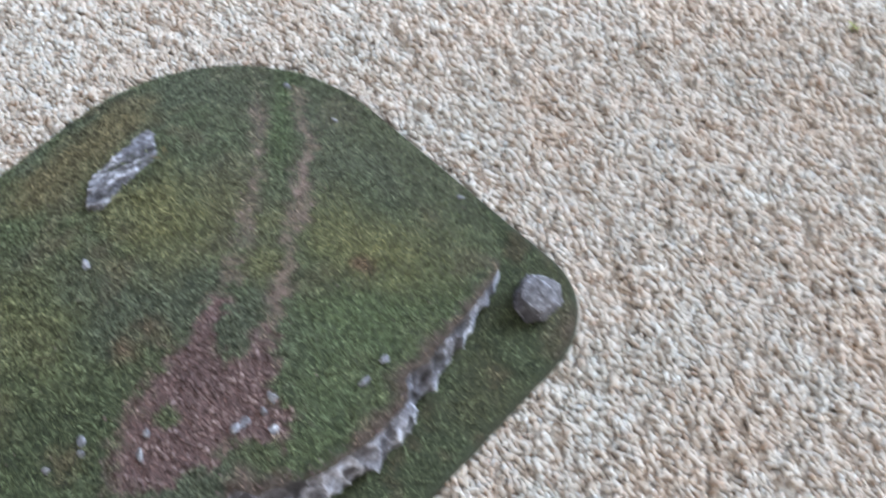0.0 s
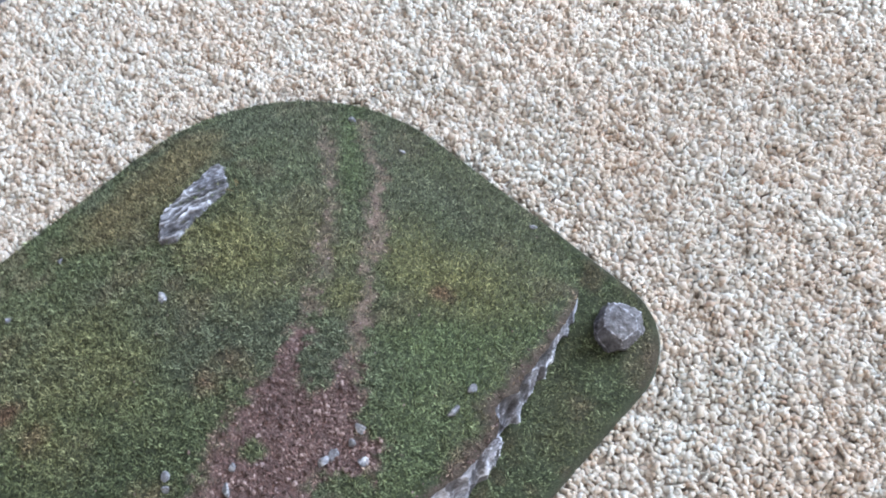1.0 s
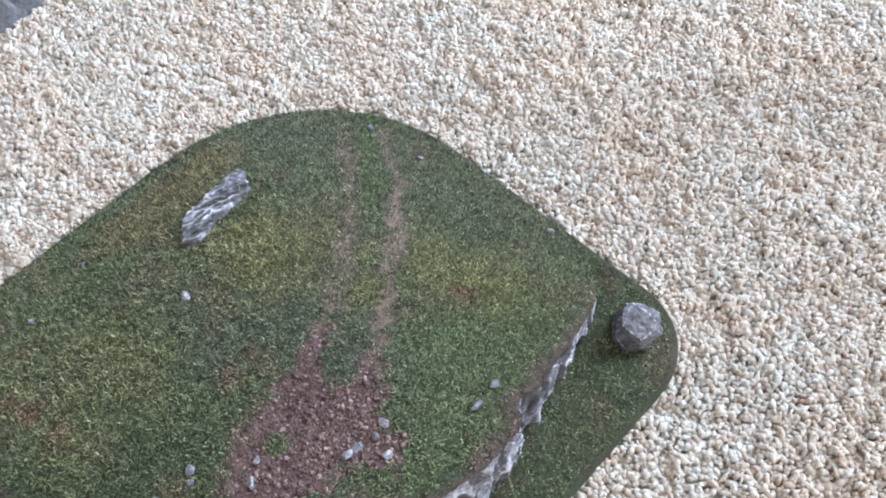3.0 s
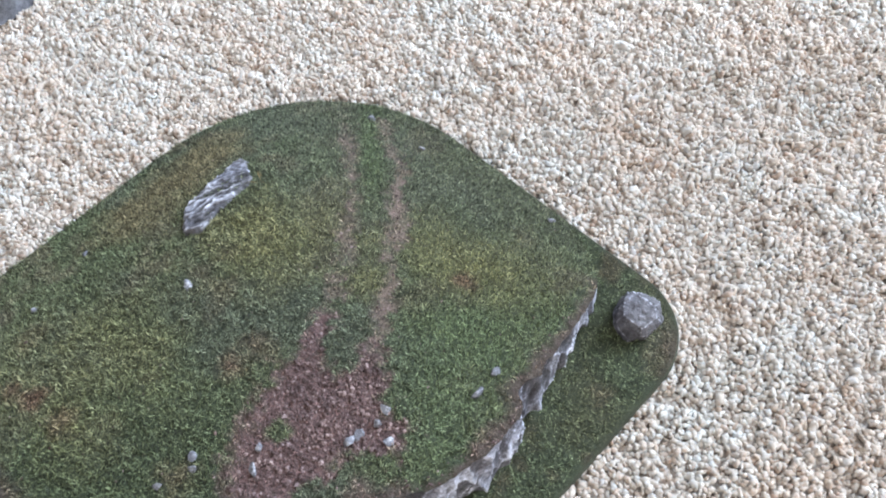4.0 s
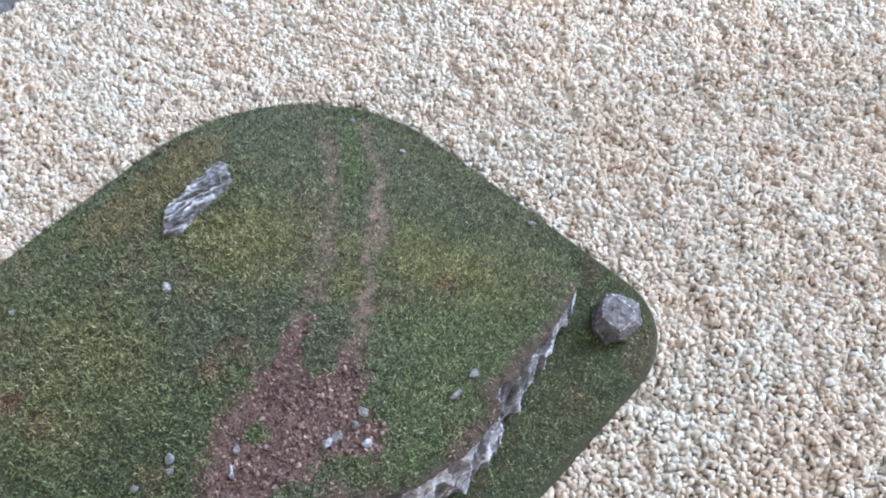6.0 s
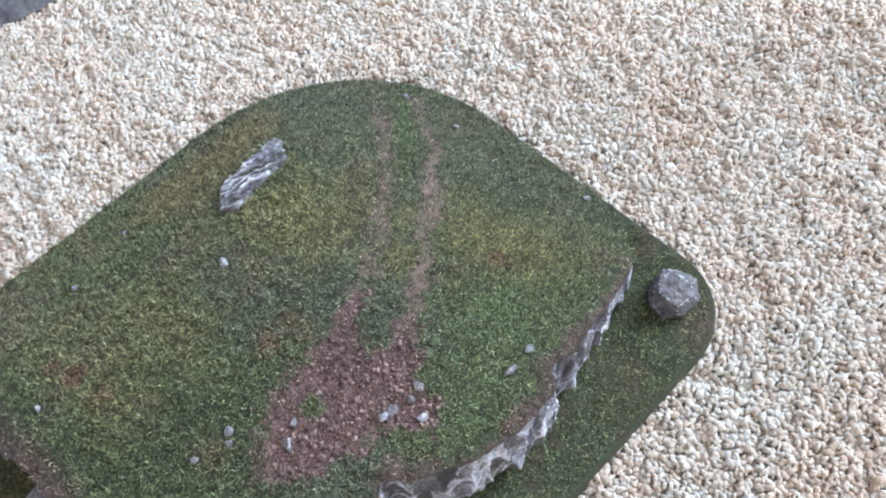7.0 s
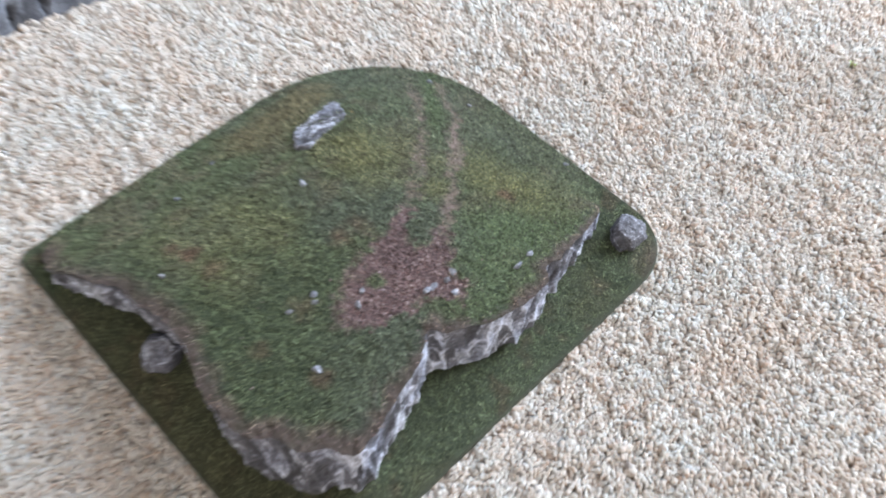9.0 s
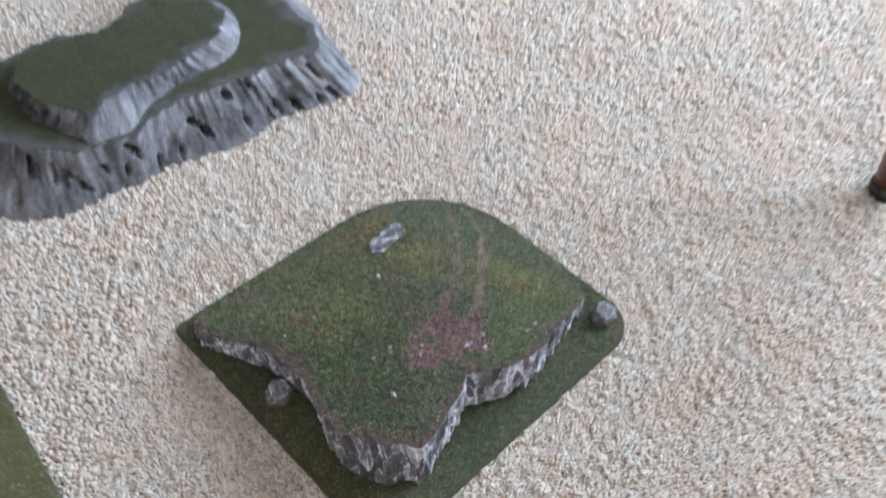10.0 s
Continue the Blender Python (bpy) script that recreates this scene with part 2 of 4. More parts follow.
def cliff(lip, foot, centre, seed, wide, high, depth, rows=30, closed=False, slots=()):
    """A rock face between two lines: vertices, triangles, ridges and its broken upper rim. slots: deep holes cut into it, each by its place
    along the lip (x, y), how far down it lies, half its width and height, and its slant."""
    n = outward(lip, centre, closed)
    seg = np.hypot(*np.diff(np.r_[lip, lip[:1]] if closed else np.r_[lip, lip[-1:]], axis=0)[:, :2].T)
    s = np.r_[0, np.cumsum(seg)[:-1]]
    v = np.linspace(0, 1, rows)[:, None]
    p = lip[None] * (1 - v[..., None]) + foot[None] * v[..., None]
    S, Z = np.broadcast_to(s, p.shape[:2]), p[..., 2]
    bent = S + 0.22 * wide * (fractal(S, Z, wide * 1.3, seed + 9) - 0.5) * 2
    ridge, pit, level = chipped(bent, Z, wide, high, seed)
    wave = fractal(S, Z, wide * 3.2, seed)
    streak = fractal(S + 0.3 * Z, Z * 0.22, wide * 0.40, seed + 3)
    fine = fractal(S + 0.5 * Z, Z * 0.35, wide * 0.16, seed + 5)
    crest = np.clip(1 - np.abs(streak - 0.5) * 7, 0, 1)
    if slots:
        streak, fine = fractal(S, Z * 0.42, wide * 0.55, seed + 3), fractal(S, Z * 0.4, wide * 0.20, seed + 5)
        out = depth * (0.36 * (streak - 0.5) + 0.12 * (fine - 0.5) + 0.6 * (wave - 0.5) + 0.15 * ridge ** 3)
        tone = 0.26 + 0.55 * (streak - 0.5) + 0.25 * (fine - 0.5) + 0.6 * (wave - 0.5)
        for sx, sy, down, w, h, tilt in slots:
            k = np.argmin(np.hypot(lip[:, 0] - sx, lip[:, 1] - sy))
            at, up = s[k], lip[k, 2] * (1 - down) + foot[k, 2] * down
            d = np.hypot((S - at - tilt * (up - Z)) / w, (Z - up) / (0.8 * h)) + 0.9 * (fine - 0.5)
            hole = np.clip((1.2 - d) * 2.2, 0, 1)
            hole = hole * hole * (3 - 2 * hole)
            out = out - 0.014 * hole
            # each hole is darkened in tone too, painting its inner shade
            tone = tone - 0.8 * hole
    else:
        ridge2, pit2, level2 = chipped(bent + 0.3 * Z, Z, wide * 0.48, high * 0.55, seed + 40)
        out = depth * (0.66 * np.minimum(pit, 0.85) ** 2 / 0.72 + 0.10 * np.minimum(pit2, 0.85) + 0.20 * (level - 0.5) + 0.12 * (level2 - 0.5) + 0.24 * (streak - 0.5) + 0.12 * (fine - 0.5) + 0.32 * (wave - 0.5) - 0.45 + 0.20 * np.clip((p[..., 0] - 0.03) / 0.03, 0, 1))
        worn = np.clip((fractal(S + 0.4 * Z, Z * 0.5, wide * 1.2, seed + 11) - 0.30) * 4, 0.15, 1)
        tone = 0.12 + 0.46 * ridge ** 13 * worn + 0.24 * ridge2 ** 12 * worn + 0.06 * crest ** 2 * worn + 0.34 * (level - 0.5) + 0.10 * (level2 - 0.5) + 0.26 * (fine - 0.5) + 0.35 * (wave - 0.5) + 0.10 * np.minimum(pit, 0.8)
    keep = np.clip(0.38 + v * 2.4, 0, 1) * np.clip((1 - v) * 5 + 0.25, 0, 1)
    if not closed:
        keep = keep * np.clip(np.minimum(np.arange(len(s)), np.arange(len(s))[::-1]) / 12.0, 0, 1)[None]
    out = out * keep
    if not slots:
        # the foot is worn back under the face
        out = out - 0.004 * np.clip((v - 0.82) / 0.16, 0, 1)
    p = p.copy()
    p[..., :2] += n[None] * out[..., None]
    tris = grid_tris(rows, len(s), closed)
    return p.reshape(-1, 3), tris, np.clip(tone, 0, 1).ravel(), p[0]


def cap(ring, centre, height, rings):
    """A surface inside a closed line, at the height that a function of x and y gives."""
    f = np.sin(np.linspace(0, math.pi / 2, rings))[::-1][:, None, None] * 0.999 + 0.0
    f[0] = 1.0
    xy = np.asarray(centre)[None, None] + (ring[None, :, :2] - np.asarray(centre)[None, None]) * f
    z = height(xy[..., 0], xy[..., 1])
    z[0] = ring[:, 2]
    blend = np.clip(np.arange(rings) / 4.0, 0, 1)[:, None]
    z = z * blend + ring[None, :, 2] * (1 - blend)
    return np.dstack([xy, z]).reshape(-1, 3), grid_tris(rings, len(ring), True)


def facing_up(verts, tris):
    a, b, c = (verts[tris[:, k]] for k in range(3))
    wrong = np.cross(b - a, c - a)[:, 2] < 0
    tris = tris.copy()
    tris[wrong] = tris[wrong][:, ::-1]
    return tris


def blades(x, y, z, tint, long, r):
    """Short flock fibres as narrow folded strips."""
    n = len(x)
    a, lean = r.uniform(0, 2 * math.pi, n), r.uniform(0.5, 1.45, n)
    ln = long * r.uniform(0.5, 1.4, n)
    wd = r.uniform(0.00010, 0.00022, n)
    d = np.stack([np.cos(a) * np.sin(lean), np.sin(a) * np.sin(lean), np.cos(lean)], 1)
    side = np.stack([-np.sin(a), np.cos(a), np.zeros(n)], 1) * wd[:, None]
    root = np.stack([x, y, z - 0.0002], 1)
    mid = root + d * (ln * 0.55)[:, None]
    tip = root + d * ln[:, None] + np.stack([np.zeros(n), np.zeros(n), -ln * 0.18], 1)
    v = np.stack([root - side, root + side, mid - side * 0.8, mid + side * 0.8, tip], 1).reshape(-1, 3)
    t = np.array([[0, 1, 2], [1, 3, 2], [2, 3, 4]])[None] + 5 * np.arange(n)[:, None, None]
    return v, t.reshape(-1, 3), np.repeat(tint, 5, 0)


def scatter(ring, count, r):
    lo, hi = ring[:, :2].min(0), ring[:, :2].max(0)
    x, y = r.uniform(lo[0], hi[0], count), r.uniform(lo[1], hi[1], count)
    ok = inside(x, y, ring)
    return x[ok], y[ok]


def facet_rock(size, seed, planes=16, detail=4, rough=0.05, low=0.62, flat_top=False):
    """A broken stone: a ball cut by many planes, with worn pale edges."""
    r = np.random.default_rng(seed)
    bm = bmesh.new()
    bmesh.ops.create_icosphere(bm, subdivisions=detail, radius=1)
    v = np.array([w.co for w in bm.verts])
    tris = np.array([[w.index for w in f.verts] for f in bm.faces])
    bm.free()
    n = r.normal(size=(planes, 3))
    off = r.uniform(low, 1.0, planes)
    shade = r.uniform(-0.05, 0.06, planes)
    if flat_top:
        k = np.arange(planes) * 2.399 + r.uniform(-0.3, 0.3, planes)
        n = np.stack([np.cos(k), np.sin(k), r.uniform(-0.35, 0.75, planes)], 1)
        # top and right-hand cuts get a paler tone, as if lit
        n[0], off[0], shade[0] = (-0.12, -0.24, 1.0), 0.70, 0.06
        n[1], off[1], shade[1] = (0.75, 0.10, 0.85), 0.86, 0.03
    n /= np.linalg.norm(n, axis=1)[:, None]
    d = np.maximum(v @ n.T, 1e-3)
    first = np.argmin(off[None] / d, axis=1)
    reach = np.sort(off[None] / d, axis=1)
    rad = np.minimum(reach[:, 0], 1.15)
    edge = np.clip(1 - (reach[:, 1] - reach[:, 0]) * 19, 0, 1)
    wob = np.array([noise.fractal(Vector(q * 2.6) + Vector((seed, 0, 0)), 0.6, 2.0, 4) for q in v])
    rad = rad * (1 + rough * wob) - 0.02 * edge
    if flat_top:
        # a split running round below the top, and scratches
        level = v[:, 2] * rad - 0.05 - 0.16 * v[:, 0] + 0.22 * wob
        split = np.exp(-(level / 0.07) ** 2) * np.clip(0.5 + 2.5 * wob + 0.6 * np.sin(5 * np.arctan2(v[:, 1], v[:, 0])), 0.1, 1)
        rad = rad - 0.09 * split
        lines = np.array([noise.noise(Vector((q[0] * 9 + q[1] * 3, q[1] * 2.2 - q[0], q[2] * 4 + seed))) for q in v])
        shade = shade - 0.02
        # the split is also darkened in tone, like a shaded crease
        edge = np.clip(edge * 1.5 - 0.5, 0, 1) + 0.45 * np.clip(1 - np.abs(lines) * 14, 0, 1) - 0.35 * split
    # upward faces are lightened in tone, as light from above would
    tone = np.clip(0.10 + 0.32 * edge * np.abs(edge) + shade[first] + 0.06 * np.clip(v[:, 2], 0, 1) + 0.10 * wob, 0, 1)
    return v * rad[:, None] * np.asarray(size), tris, tone


def thing(name, label, category, at=(0, 0, 0), group="", kind=""):
    ob = new(name)
    ob.location = at
    ob.empty_display_size = 0.02
    return tagged(ob, label=label, category=category, group=group, kind=kind)


# ---- the room ----
# walls and ceiling stay out of view, added to enclose and bounce the daylight
X0, X1, Y0, Y1, HIGH = -2.0, 2.0, -2.1, 2.2, 2.4


def wall(name, along, a0, a1, at, thick, opening, label):
    """A plastered wall with one opening (from, to, sill, head) or none, along x or y."""
    bm = bmesh.new()
    spans = [(a0, a1, 0, HIGH)]
    if opening:
        o0, o1, s0, s1 = opening
        spans = [(a0, o0, 0, HIGH), (o1, a1, 0, HIGH), (o0, o1, 0, s0), (o0, o1, s1, HIGH)]
    for p0, p1, z0, z1 in spans:
        if along == "x":
            box(bm, p0, p1, min(at, at + thick), max(at, at + thick), z0, z1)
        else:
            box(bm, min(at, at + thick), max(at, at + thick), p0, p1, z0, z1)
    tagged(part(name, bm, PLASTER, None, label), kind="structure")


wall("wall_east", "y", Y0, Y1, X1, 0.12, (0.10, 1.80, 0.60, 2.08), "unseen beige plastered wall with a window opening")
# this opening is made up to hold the added fill lamp
wall("wall_south", "x", X0, X1, Y0, -0.12, (-0.55, 0.95, 0.85, 1.98), "unseen beige plastered wall with a window opening")
wall("wall_west", "y", Y0, Y1, X0, -0.12, None, "unseen plain beige plastered wall")
wall("wall_north", "x", X0, X1, Y1, 0.12, None, "unseen plain beige plastered wall")
bm = bmesh.new()
box(bm, X0 - 0.12, X1 + 0.12, Y0 - 0.12, Y1 + 0.12, HIGH, HIGH + 0.1)
tagged(part("ceiling", bm, WHITE, None, "unseen flat white painted ceiling"), kind="structure")


def window(name, m, wide, high):
    w = new(name)
    w.matrix_world = m
    tagged(w, label="unseen white framed window with clear glass", kind="structure")
    for x0, x1, z0, z1 in ((-wide / 2, -wide / 2 + 0.05, 0, high), (wide / 2 - 0.05, wide / 2, 0, high), (-wide / 2 + 0.05, wide / 2 - 0.05, 0, 0.05),
                           (-wide / 2 + 0.05, wide / 2 - 0.05, high - 0.05, high), (-0.025, 0.025, 0.05, high - 0.05)):
        bm = bmesh.new()
        box(bm, x0 + 0.001, x1 - 0.001, -0.03, 0.03, z0 + 0.001, z1 - 0.001)
        part("window_frame", bm, WHITE, w)
    for x0, x1 in ((-wide / 2 + 0.05, -0.025), (0.025, wide / 2 - 0.05)):
        bm = bmesh.new()
        box(bm, x0, x1, -0.004, 0.004, 0.05, high - 0.05)
        part("pane", bm, GLASS, w).visible_shadow = False


window("window_1", pose(2.06, 0.95, 0.60, 0, 0, 90), 1.70, 1.48)
# made-up window, out of view, that frames the added fill lamp
window("fill_window", pose(0.2, -2.16, 0.85), 1.50, 1.13)

# ---- carpet ----
BASE = rounded([(-0.0077, -0.2138, 0.030), (0.2162, -0.0014, 0.037), (0.0272, 0.2068, 0.117), (-0.2029, 0.0004, 0.008)], 0.002)
# the larger hill behind, foot (x, y) and lip (x, y) of its lower cliff
FAR_PAIRS = resampled([(-0.344, 0.145, -0.356, 0.186), (-0.300, 0.176, -0.308, 0.188), (-0.269, 0.195, -0.266, 0.212), (-0.248, 0.214, -0.254, 0.238), (-0.221, 0.228, -0.234, 0.260), (-0.164, 0.259, -0.190, 0.287),
                       (-0.141, 0.294, -0.164, 0.299), (-0.112, 0.304, -0.146, 0.318), (-0.075, 0.323, -0.118, 0.334), (-0.055, 0.338, -0.097, 0.345), (-0.053, 0.365, -0.096, 0.366), (-0.068, 0.395, -0.103, 0.389),
                       (-0.085, 0.430, -0.120, 0.415), (-0.100, 0.457, -0.138, 0.442), (-0.125, 0.510, -0.158, 0.490), (-0.170, 0.560, -0.190, 0.530), (-0.250, 0.580, -0.248, 0.550), (-0.302, 0.540, -0.286, 0.520),
                       (-0.322, 0.460, -0.306, 0.452), (-0.352, 0.402, -0.345, 0.392), (-0.402, 0.392, -0.394, 0.376), (-0.450, 0.360, -0.440, 0.336), (-0.490, 0.310, -0.468, 0.300), (-0.480, 0.240, -0.452, 0.245),
                       (-0.445, 0.180, -0.425, 0.210), (-0.405, 0.145, -0.392, 0.194)], 0.0022, True)
FAR_FOOT = FAR_PAIRS[:, :2]
SIDE_EDGE = resampled([(-0.385, -0.010), (-0.345, -0.053), (-0.299, -0.115), (-0.260, -0.165), (-0.225, -0.215), (-0.215, -0.300), (-0.260, -0.380),
                       (-0.400, -0.400), (-0.520, -0.340), (-0.540, -0.180), (-0.500, -0.060), (-0.440, -0.010)], 0.004, True)


def shrunk(ring, by):
    c = ring[:, :2].mean(0)
    return ring[:, :2] - outward(ring, c, True) * by


bm = bmesh.new()
box(bm, X0, X1, Y0, Y1, -0.05, -0.0035)
floor = tagged(part("floor", bm, BACKING, None, "cream and tan flecked cut pile carpet"), kind="structure")


def carpet_pile():
    def spread(step):
        gx, gy = np.meshgrid(np.arange(-0.57, 0.68, step), np.arange(-0.20, 0.58, step * 0.88))
        gx[1::2] += step / 2
        x, y = gx.ravel(), gy.ravel()
        return x + rng.normal(0, step * 0.34, x.shape), y + rng.normal(0, step * 0.34, y.shape)

    def close(x, y):
        return (y < 0.30) & (x > -0.24) & (x < 0.50)

    fine, coarse = spread(0.0021), spread(0.0031)
    k0, k1 = close(*fine), ~close(*coarse)
    x, y = np.r_[fine[0][k0], coarse[0][k1]], np.r_[fine[1][k0], coarse[1][k1]]
    scale = np.r_[np.ones(k0.sum()), np.full(k1.sum(), 1.45)]
    hid = inside(x, y, shrunk(BASE, 0.0022)) | inside(x, y, shrunk(FAR_FOOT, 0.002)) | inside(x, y, shrunk(SIDE_EDGE, 0.002))
    x, y, scale = x[~hid], y[~hid], scale[~hid]
    n = len(x)
    sides = 4
    ang = np.arange(sides) * 2 * math.pi / sides
    rad = np.array([1.0, 0.84])
    lev = np.array([-0.7, 0.45])
    unit = np.array([(r * math.cos(a + 0.78 * k), r * math.sin(a + 0.78 * k), z) for k, (r, z) in enumerate(zip(rad, lev)) for a in ang] + [(0, 0, 0.95)])
    tri = []
    for j in range(sides):
        a, b = j, (j + 1) % sides
        tri += [(a, b, a + sides), (b, b + sides, a + sides)]
    tri += [(sides + j, sides + (j + 1) % sides, 2 * sides) for j in range(sides)]
    v = unit[None] * (1 + rng.normal(0, 0.26, (n, len(unit), 1)))
    size = scale * np.exp(rng.normal(0, 0.17, n))
    sx, sy, sz = rng.uniform(0.0010, 0.0017, n) * size, rng.uniform(0.0014, 0.0023, n) * size, rng.uniform(0.0018, 0.0026, n) * size
    v = v * np.stack([sx, sy, sz], 1)[:, None]
    flow = 2.2 * fractal(x, y, 0.06, 4)
    turn = flow * math.pi + rng.normal(0, 1.1, n)
    lean = np.abs(rng.normal(0.35, 0.35, n))
    # the tips gather into twisted tufts a few millimetres across
    top = -0.0025 + rng.normal(0, 0.0004, n) + 0.0042 * (soft_noise(x, y, 0.0058, 9) - 0.5) + 0.0026 * (fractal(x, y, 0.012, 10) - 0.5)

    def settled(v):
        cl, sl, ct, st = np.cos(lean)[:, None], np.sin(lean)[:, None], np.cos(turn)[:, None], np.sin(turn)[:, None]
        vy, vz = v[..., 1] * cl + v[..., 2] * sl, -v[..., 1] * sl + v[..., 2] * cl
        vx, vy = v[..., 0] * ct - vy * st, v[..., 0] * st + vy * ct
        return np.stack([vx + x[:, None], vy + y[:, None], vz + top[:, None]], -1)

    out = settled(v).reshape(-1, 3)
    tris = (np.array(tri)[None] + len(unit) * np.arange(n)[:, None, None]).reshape(-1, 3)
    part_of("carpet_pile", mesh_of("carpet_pile", out, tris, YARN), floor, "cream twisted yarn tufts", "stuff")


carpet_pile()

# ---- the hill on its board ----
EDGE_1, EDGE_2 = (-0.2, 0.003, -0.668, 0.744), (0.147, 0.075, 0.740, 0.673)


def hill_height(x, y):
    """The slope that rises from the two straight far edges of the board and their round corner."""
    d1 = -(EDGE_1[2] * (x - EDGE_1[0]) + EDGE_1[3] * (y - EDGE_1[1]))
    d2 = -(EDGE_2[2] * (x - EDGE_2[0]) + EDGE_2[3] * (y - EDGE_2[1]))
    r = 0.117
    d = np.where((d1 < r) & (d2 < r), r - np.hypot(np.maximum(r - d1, 0), np.maximum(r - d2, 0)), np.minimum(d1, d2))
    d = np.maximum(d, 0)
    return 0.0045 + 0.058 * (1 - np.exp(-(d / 0.075) ** 1.4)) + 0.0022 * (fractal(x, y, 0.05, 3) - 0.5) * np.clip(d / 0.03, 0, 1)


# rim of the rock face: x, y, how far the foot stands in under it
RIM = [(0.166, 0.017, 0.0), (0.162, 0.007, 0.0), (0.156, -0.003, 0.001), (0.147, -0.018, 0.002), (0.138, -0.030, 0.002), (0.133, -0.038, 0.003), (0.1245, -0.0450, 0.000),
       (0.1248, -0.0555, 0.003), (0.1175, -0.0645, 0.005), (0.111, -0.0715, 0.006), (0.1015, -0.078, 0.008), (0.091, -0.085, 0.008), (0.080, -0.088, 0.007), (0.067, -0.091, 0.004),
       (0.057, -0.091, 0.001), (0.053, -0.105, 0.004), (0.045, -0.122, 0.003), (0.036, -0.138, 0.001), (0.028, -0.152, 0.001), (0.019, -0.160, -0.001), (0.007, -0.155, -0.003),
       (-0.006, -0.158, -0.005), (-0.020, -0.150, -0.007), (-0.037, -0.148, -0.002), (-0.048, -0.138, 0.0), (-0.058, -0.126, 0.003), (-0.065, -0.112, 0.005), (-0.070, -0.100, 0.006),
       (-0.077, -0.090, 0.006), (-0.090, -0.076, 0.005), (-0.103, -0.067, 0.005), (-0.117, -0.053, 0.004), (-0.133, -0.046, 0.003), (-0.150, -0.036, 0.002), (-0.172, -0.024, 0.0),
       (-0.180, -0.012, 0.0), (-0.184, -0.003, 0.0)]
HILL_C = np.array((0.0, -0.03))
rim = resampled(RIM, 0.0008)
lip_line = np.c_[rim[:, :2], hill_height(rim[:, 0], rim[:, 1])]
foot_line = np.c_[rim[:, :2] - outward(rim, HILL_C) * (rim[:, 2:3] * np.where(rim[:, :1] > 0.05, 0.4, 1.0)), np.full(len(rim), 0.0035)]

hill = thing("scenery_model", "model hill with green flock, dirt track and grey cliff, on carpet", "scenery model")

face_v, face_t, face_tone, broken_lip = cliff(lip_line, foot_line, HILL_C, 21, 0.0078, 0.036, 0.0060, 52)
broken_lip[:, 2] += 0.0012 * (fractal(rim[:, 0], rim[:, 1], 0.009, 8) - 0.5)
face_v[:len(rim), 2] = broken_lip[:, 2]
part_of("cliff", mesh_of("cliff", face_v, face_t, ROCK, ridge=face_tone), hill, "grey carved rock face with pale dry-brushed ridges")

# the grassy edge: from the rim's far end along the board and back to its start
board_in = shrunk(BASE, 0.0012)
far_side = board_in[(board_in[:, 1] > 0.062) | ((board_in[:, 0] < -0.05) & (board_in[:, 1] > 0.022))]
far_side = far_side[np.argsort(np.arctan2(far_side[:, 1] + 0.03, far_side[:, 0]))]
first = resampled([(0.166, 0.017), (0.1675, 0.028), (0.164, 0.045), tuple(far_side[0])], 0.002)[1:-1]
last = resampled([tuple(far_side[-1]), (-0.184, 0.008), (-0.184, -0.003)], 0.002)[1:-1]
grass_edge = np.vstack([first, far_side, last])[::-1]
grass_edge = np.c_[grass_edge, np.maximum(hill_height(grass_edge[:, 0], grass_edge[:, 1]) - 0.001, 0.0042)]
HILL_RING = np.vstack([broken_lip, grass_edge])

DIRT = np.array([(0.047, -0.004), (0.040, -0.010), (0.035, -0.019), (0.031, -0.028), (0.023, -0.041), (0.018, -0.050), (0.014, -0.059), (0.012, -0.071), (0.013, -0.080),
                 (0.014, -0.087), (0.025, -0.087), (0.038, -0.083), (0.046, -0.078), (0.056, -0.073), (0.066, -0.072), (0.077, -0.071), (0.079, -0.064), (0.075, -0.056),
                 (0.070, -0.048), (0.069, -0.039), (0.070, -0.024), (0.064, -0.023), (0.060, -0.033), (0.054, -0.037), (0.048, -0.032), (0.045, -0.020)])
RUT_A = resampled([(0.043, 0.140), (0.048, 0.114), (0.052, 0.092), (0.055, 0.070), (0.054, 0.053), (0.053, 0.038), (0.052, 0.024), (0.049, 0.011), (0.047, -0.001), (0.043, -0.013)], 0.003)
RUT_B = resampled([(0.065, 0.134), (0.072, 0.102), (0.076, 0.087), (0.075, 0.068), (0.076, 0.051), (0.075, 0.036), (0.073, 0.021), (0.073, 0.011), (0.070, -0.001), (0.069, -0.011),
                   (0.067, -0.022), (0.065, -0.034)], 0.003)
DIRT_RING = resampled(DIRT, 0.003, True)


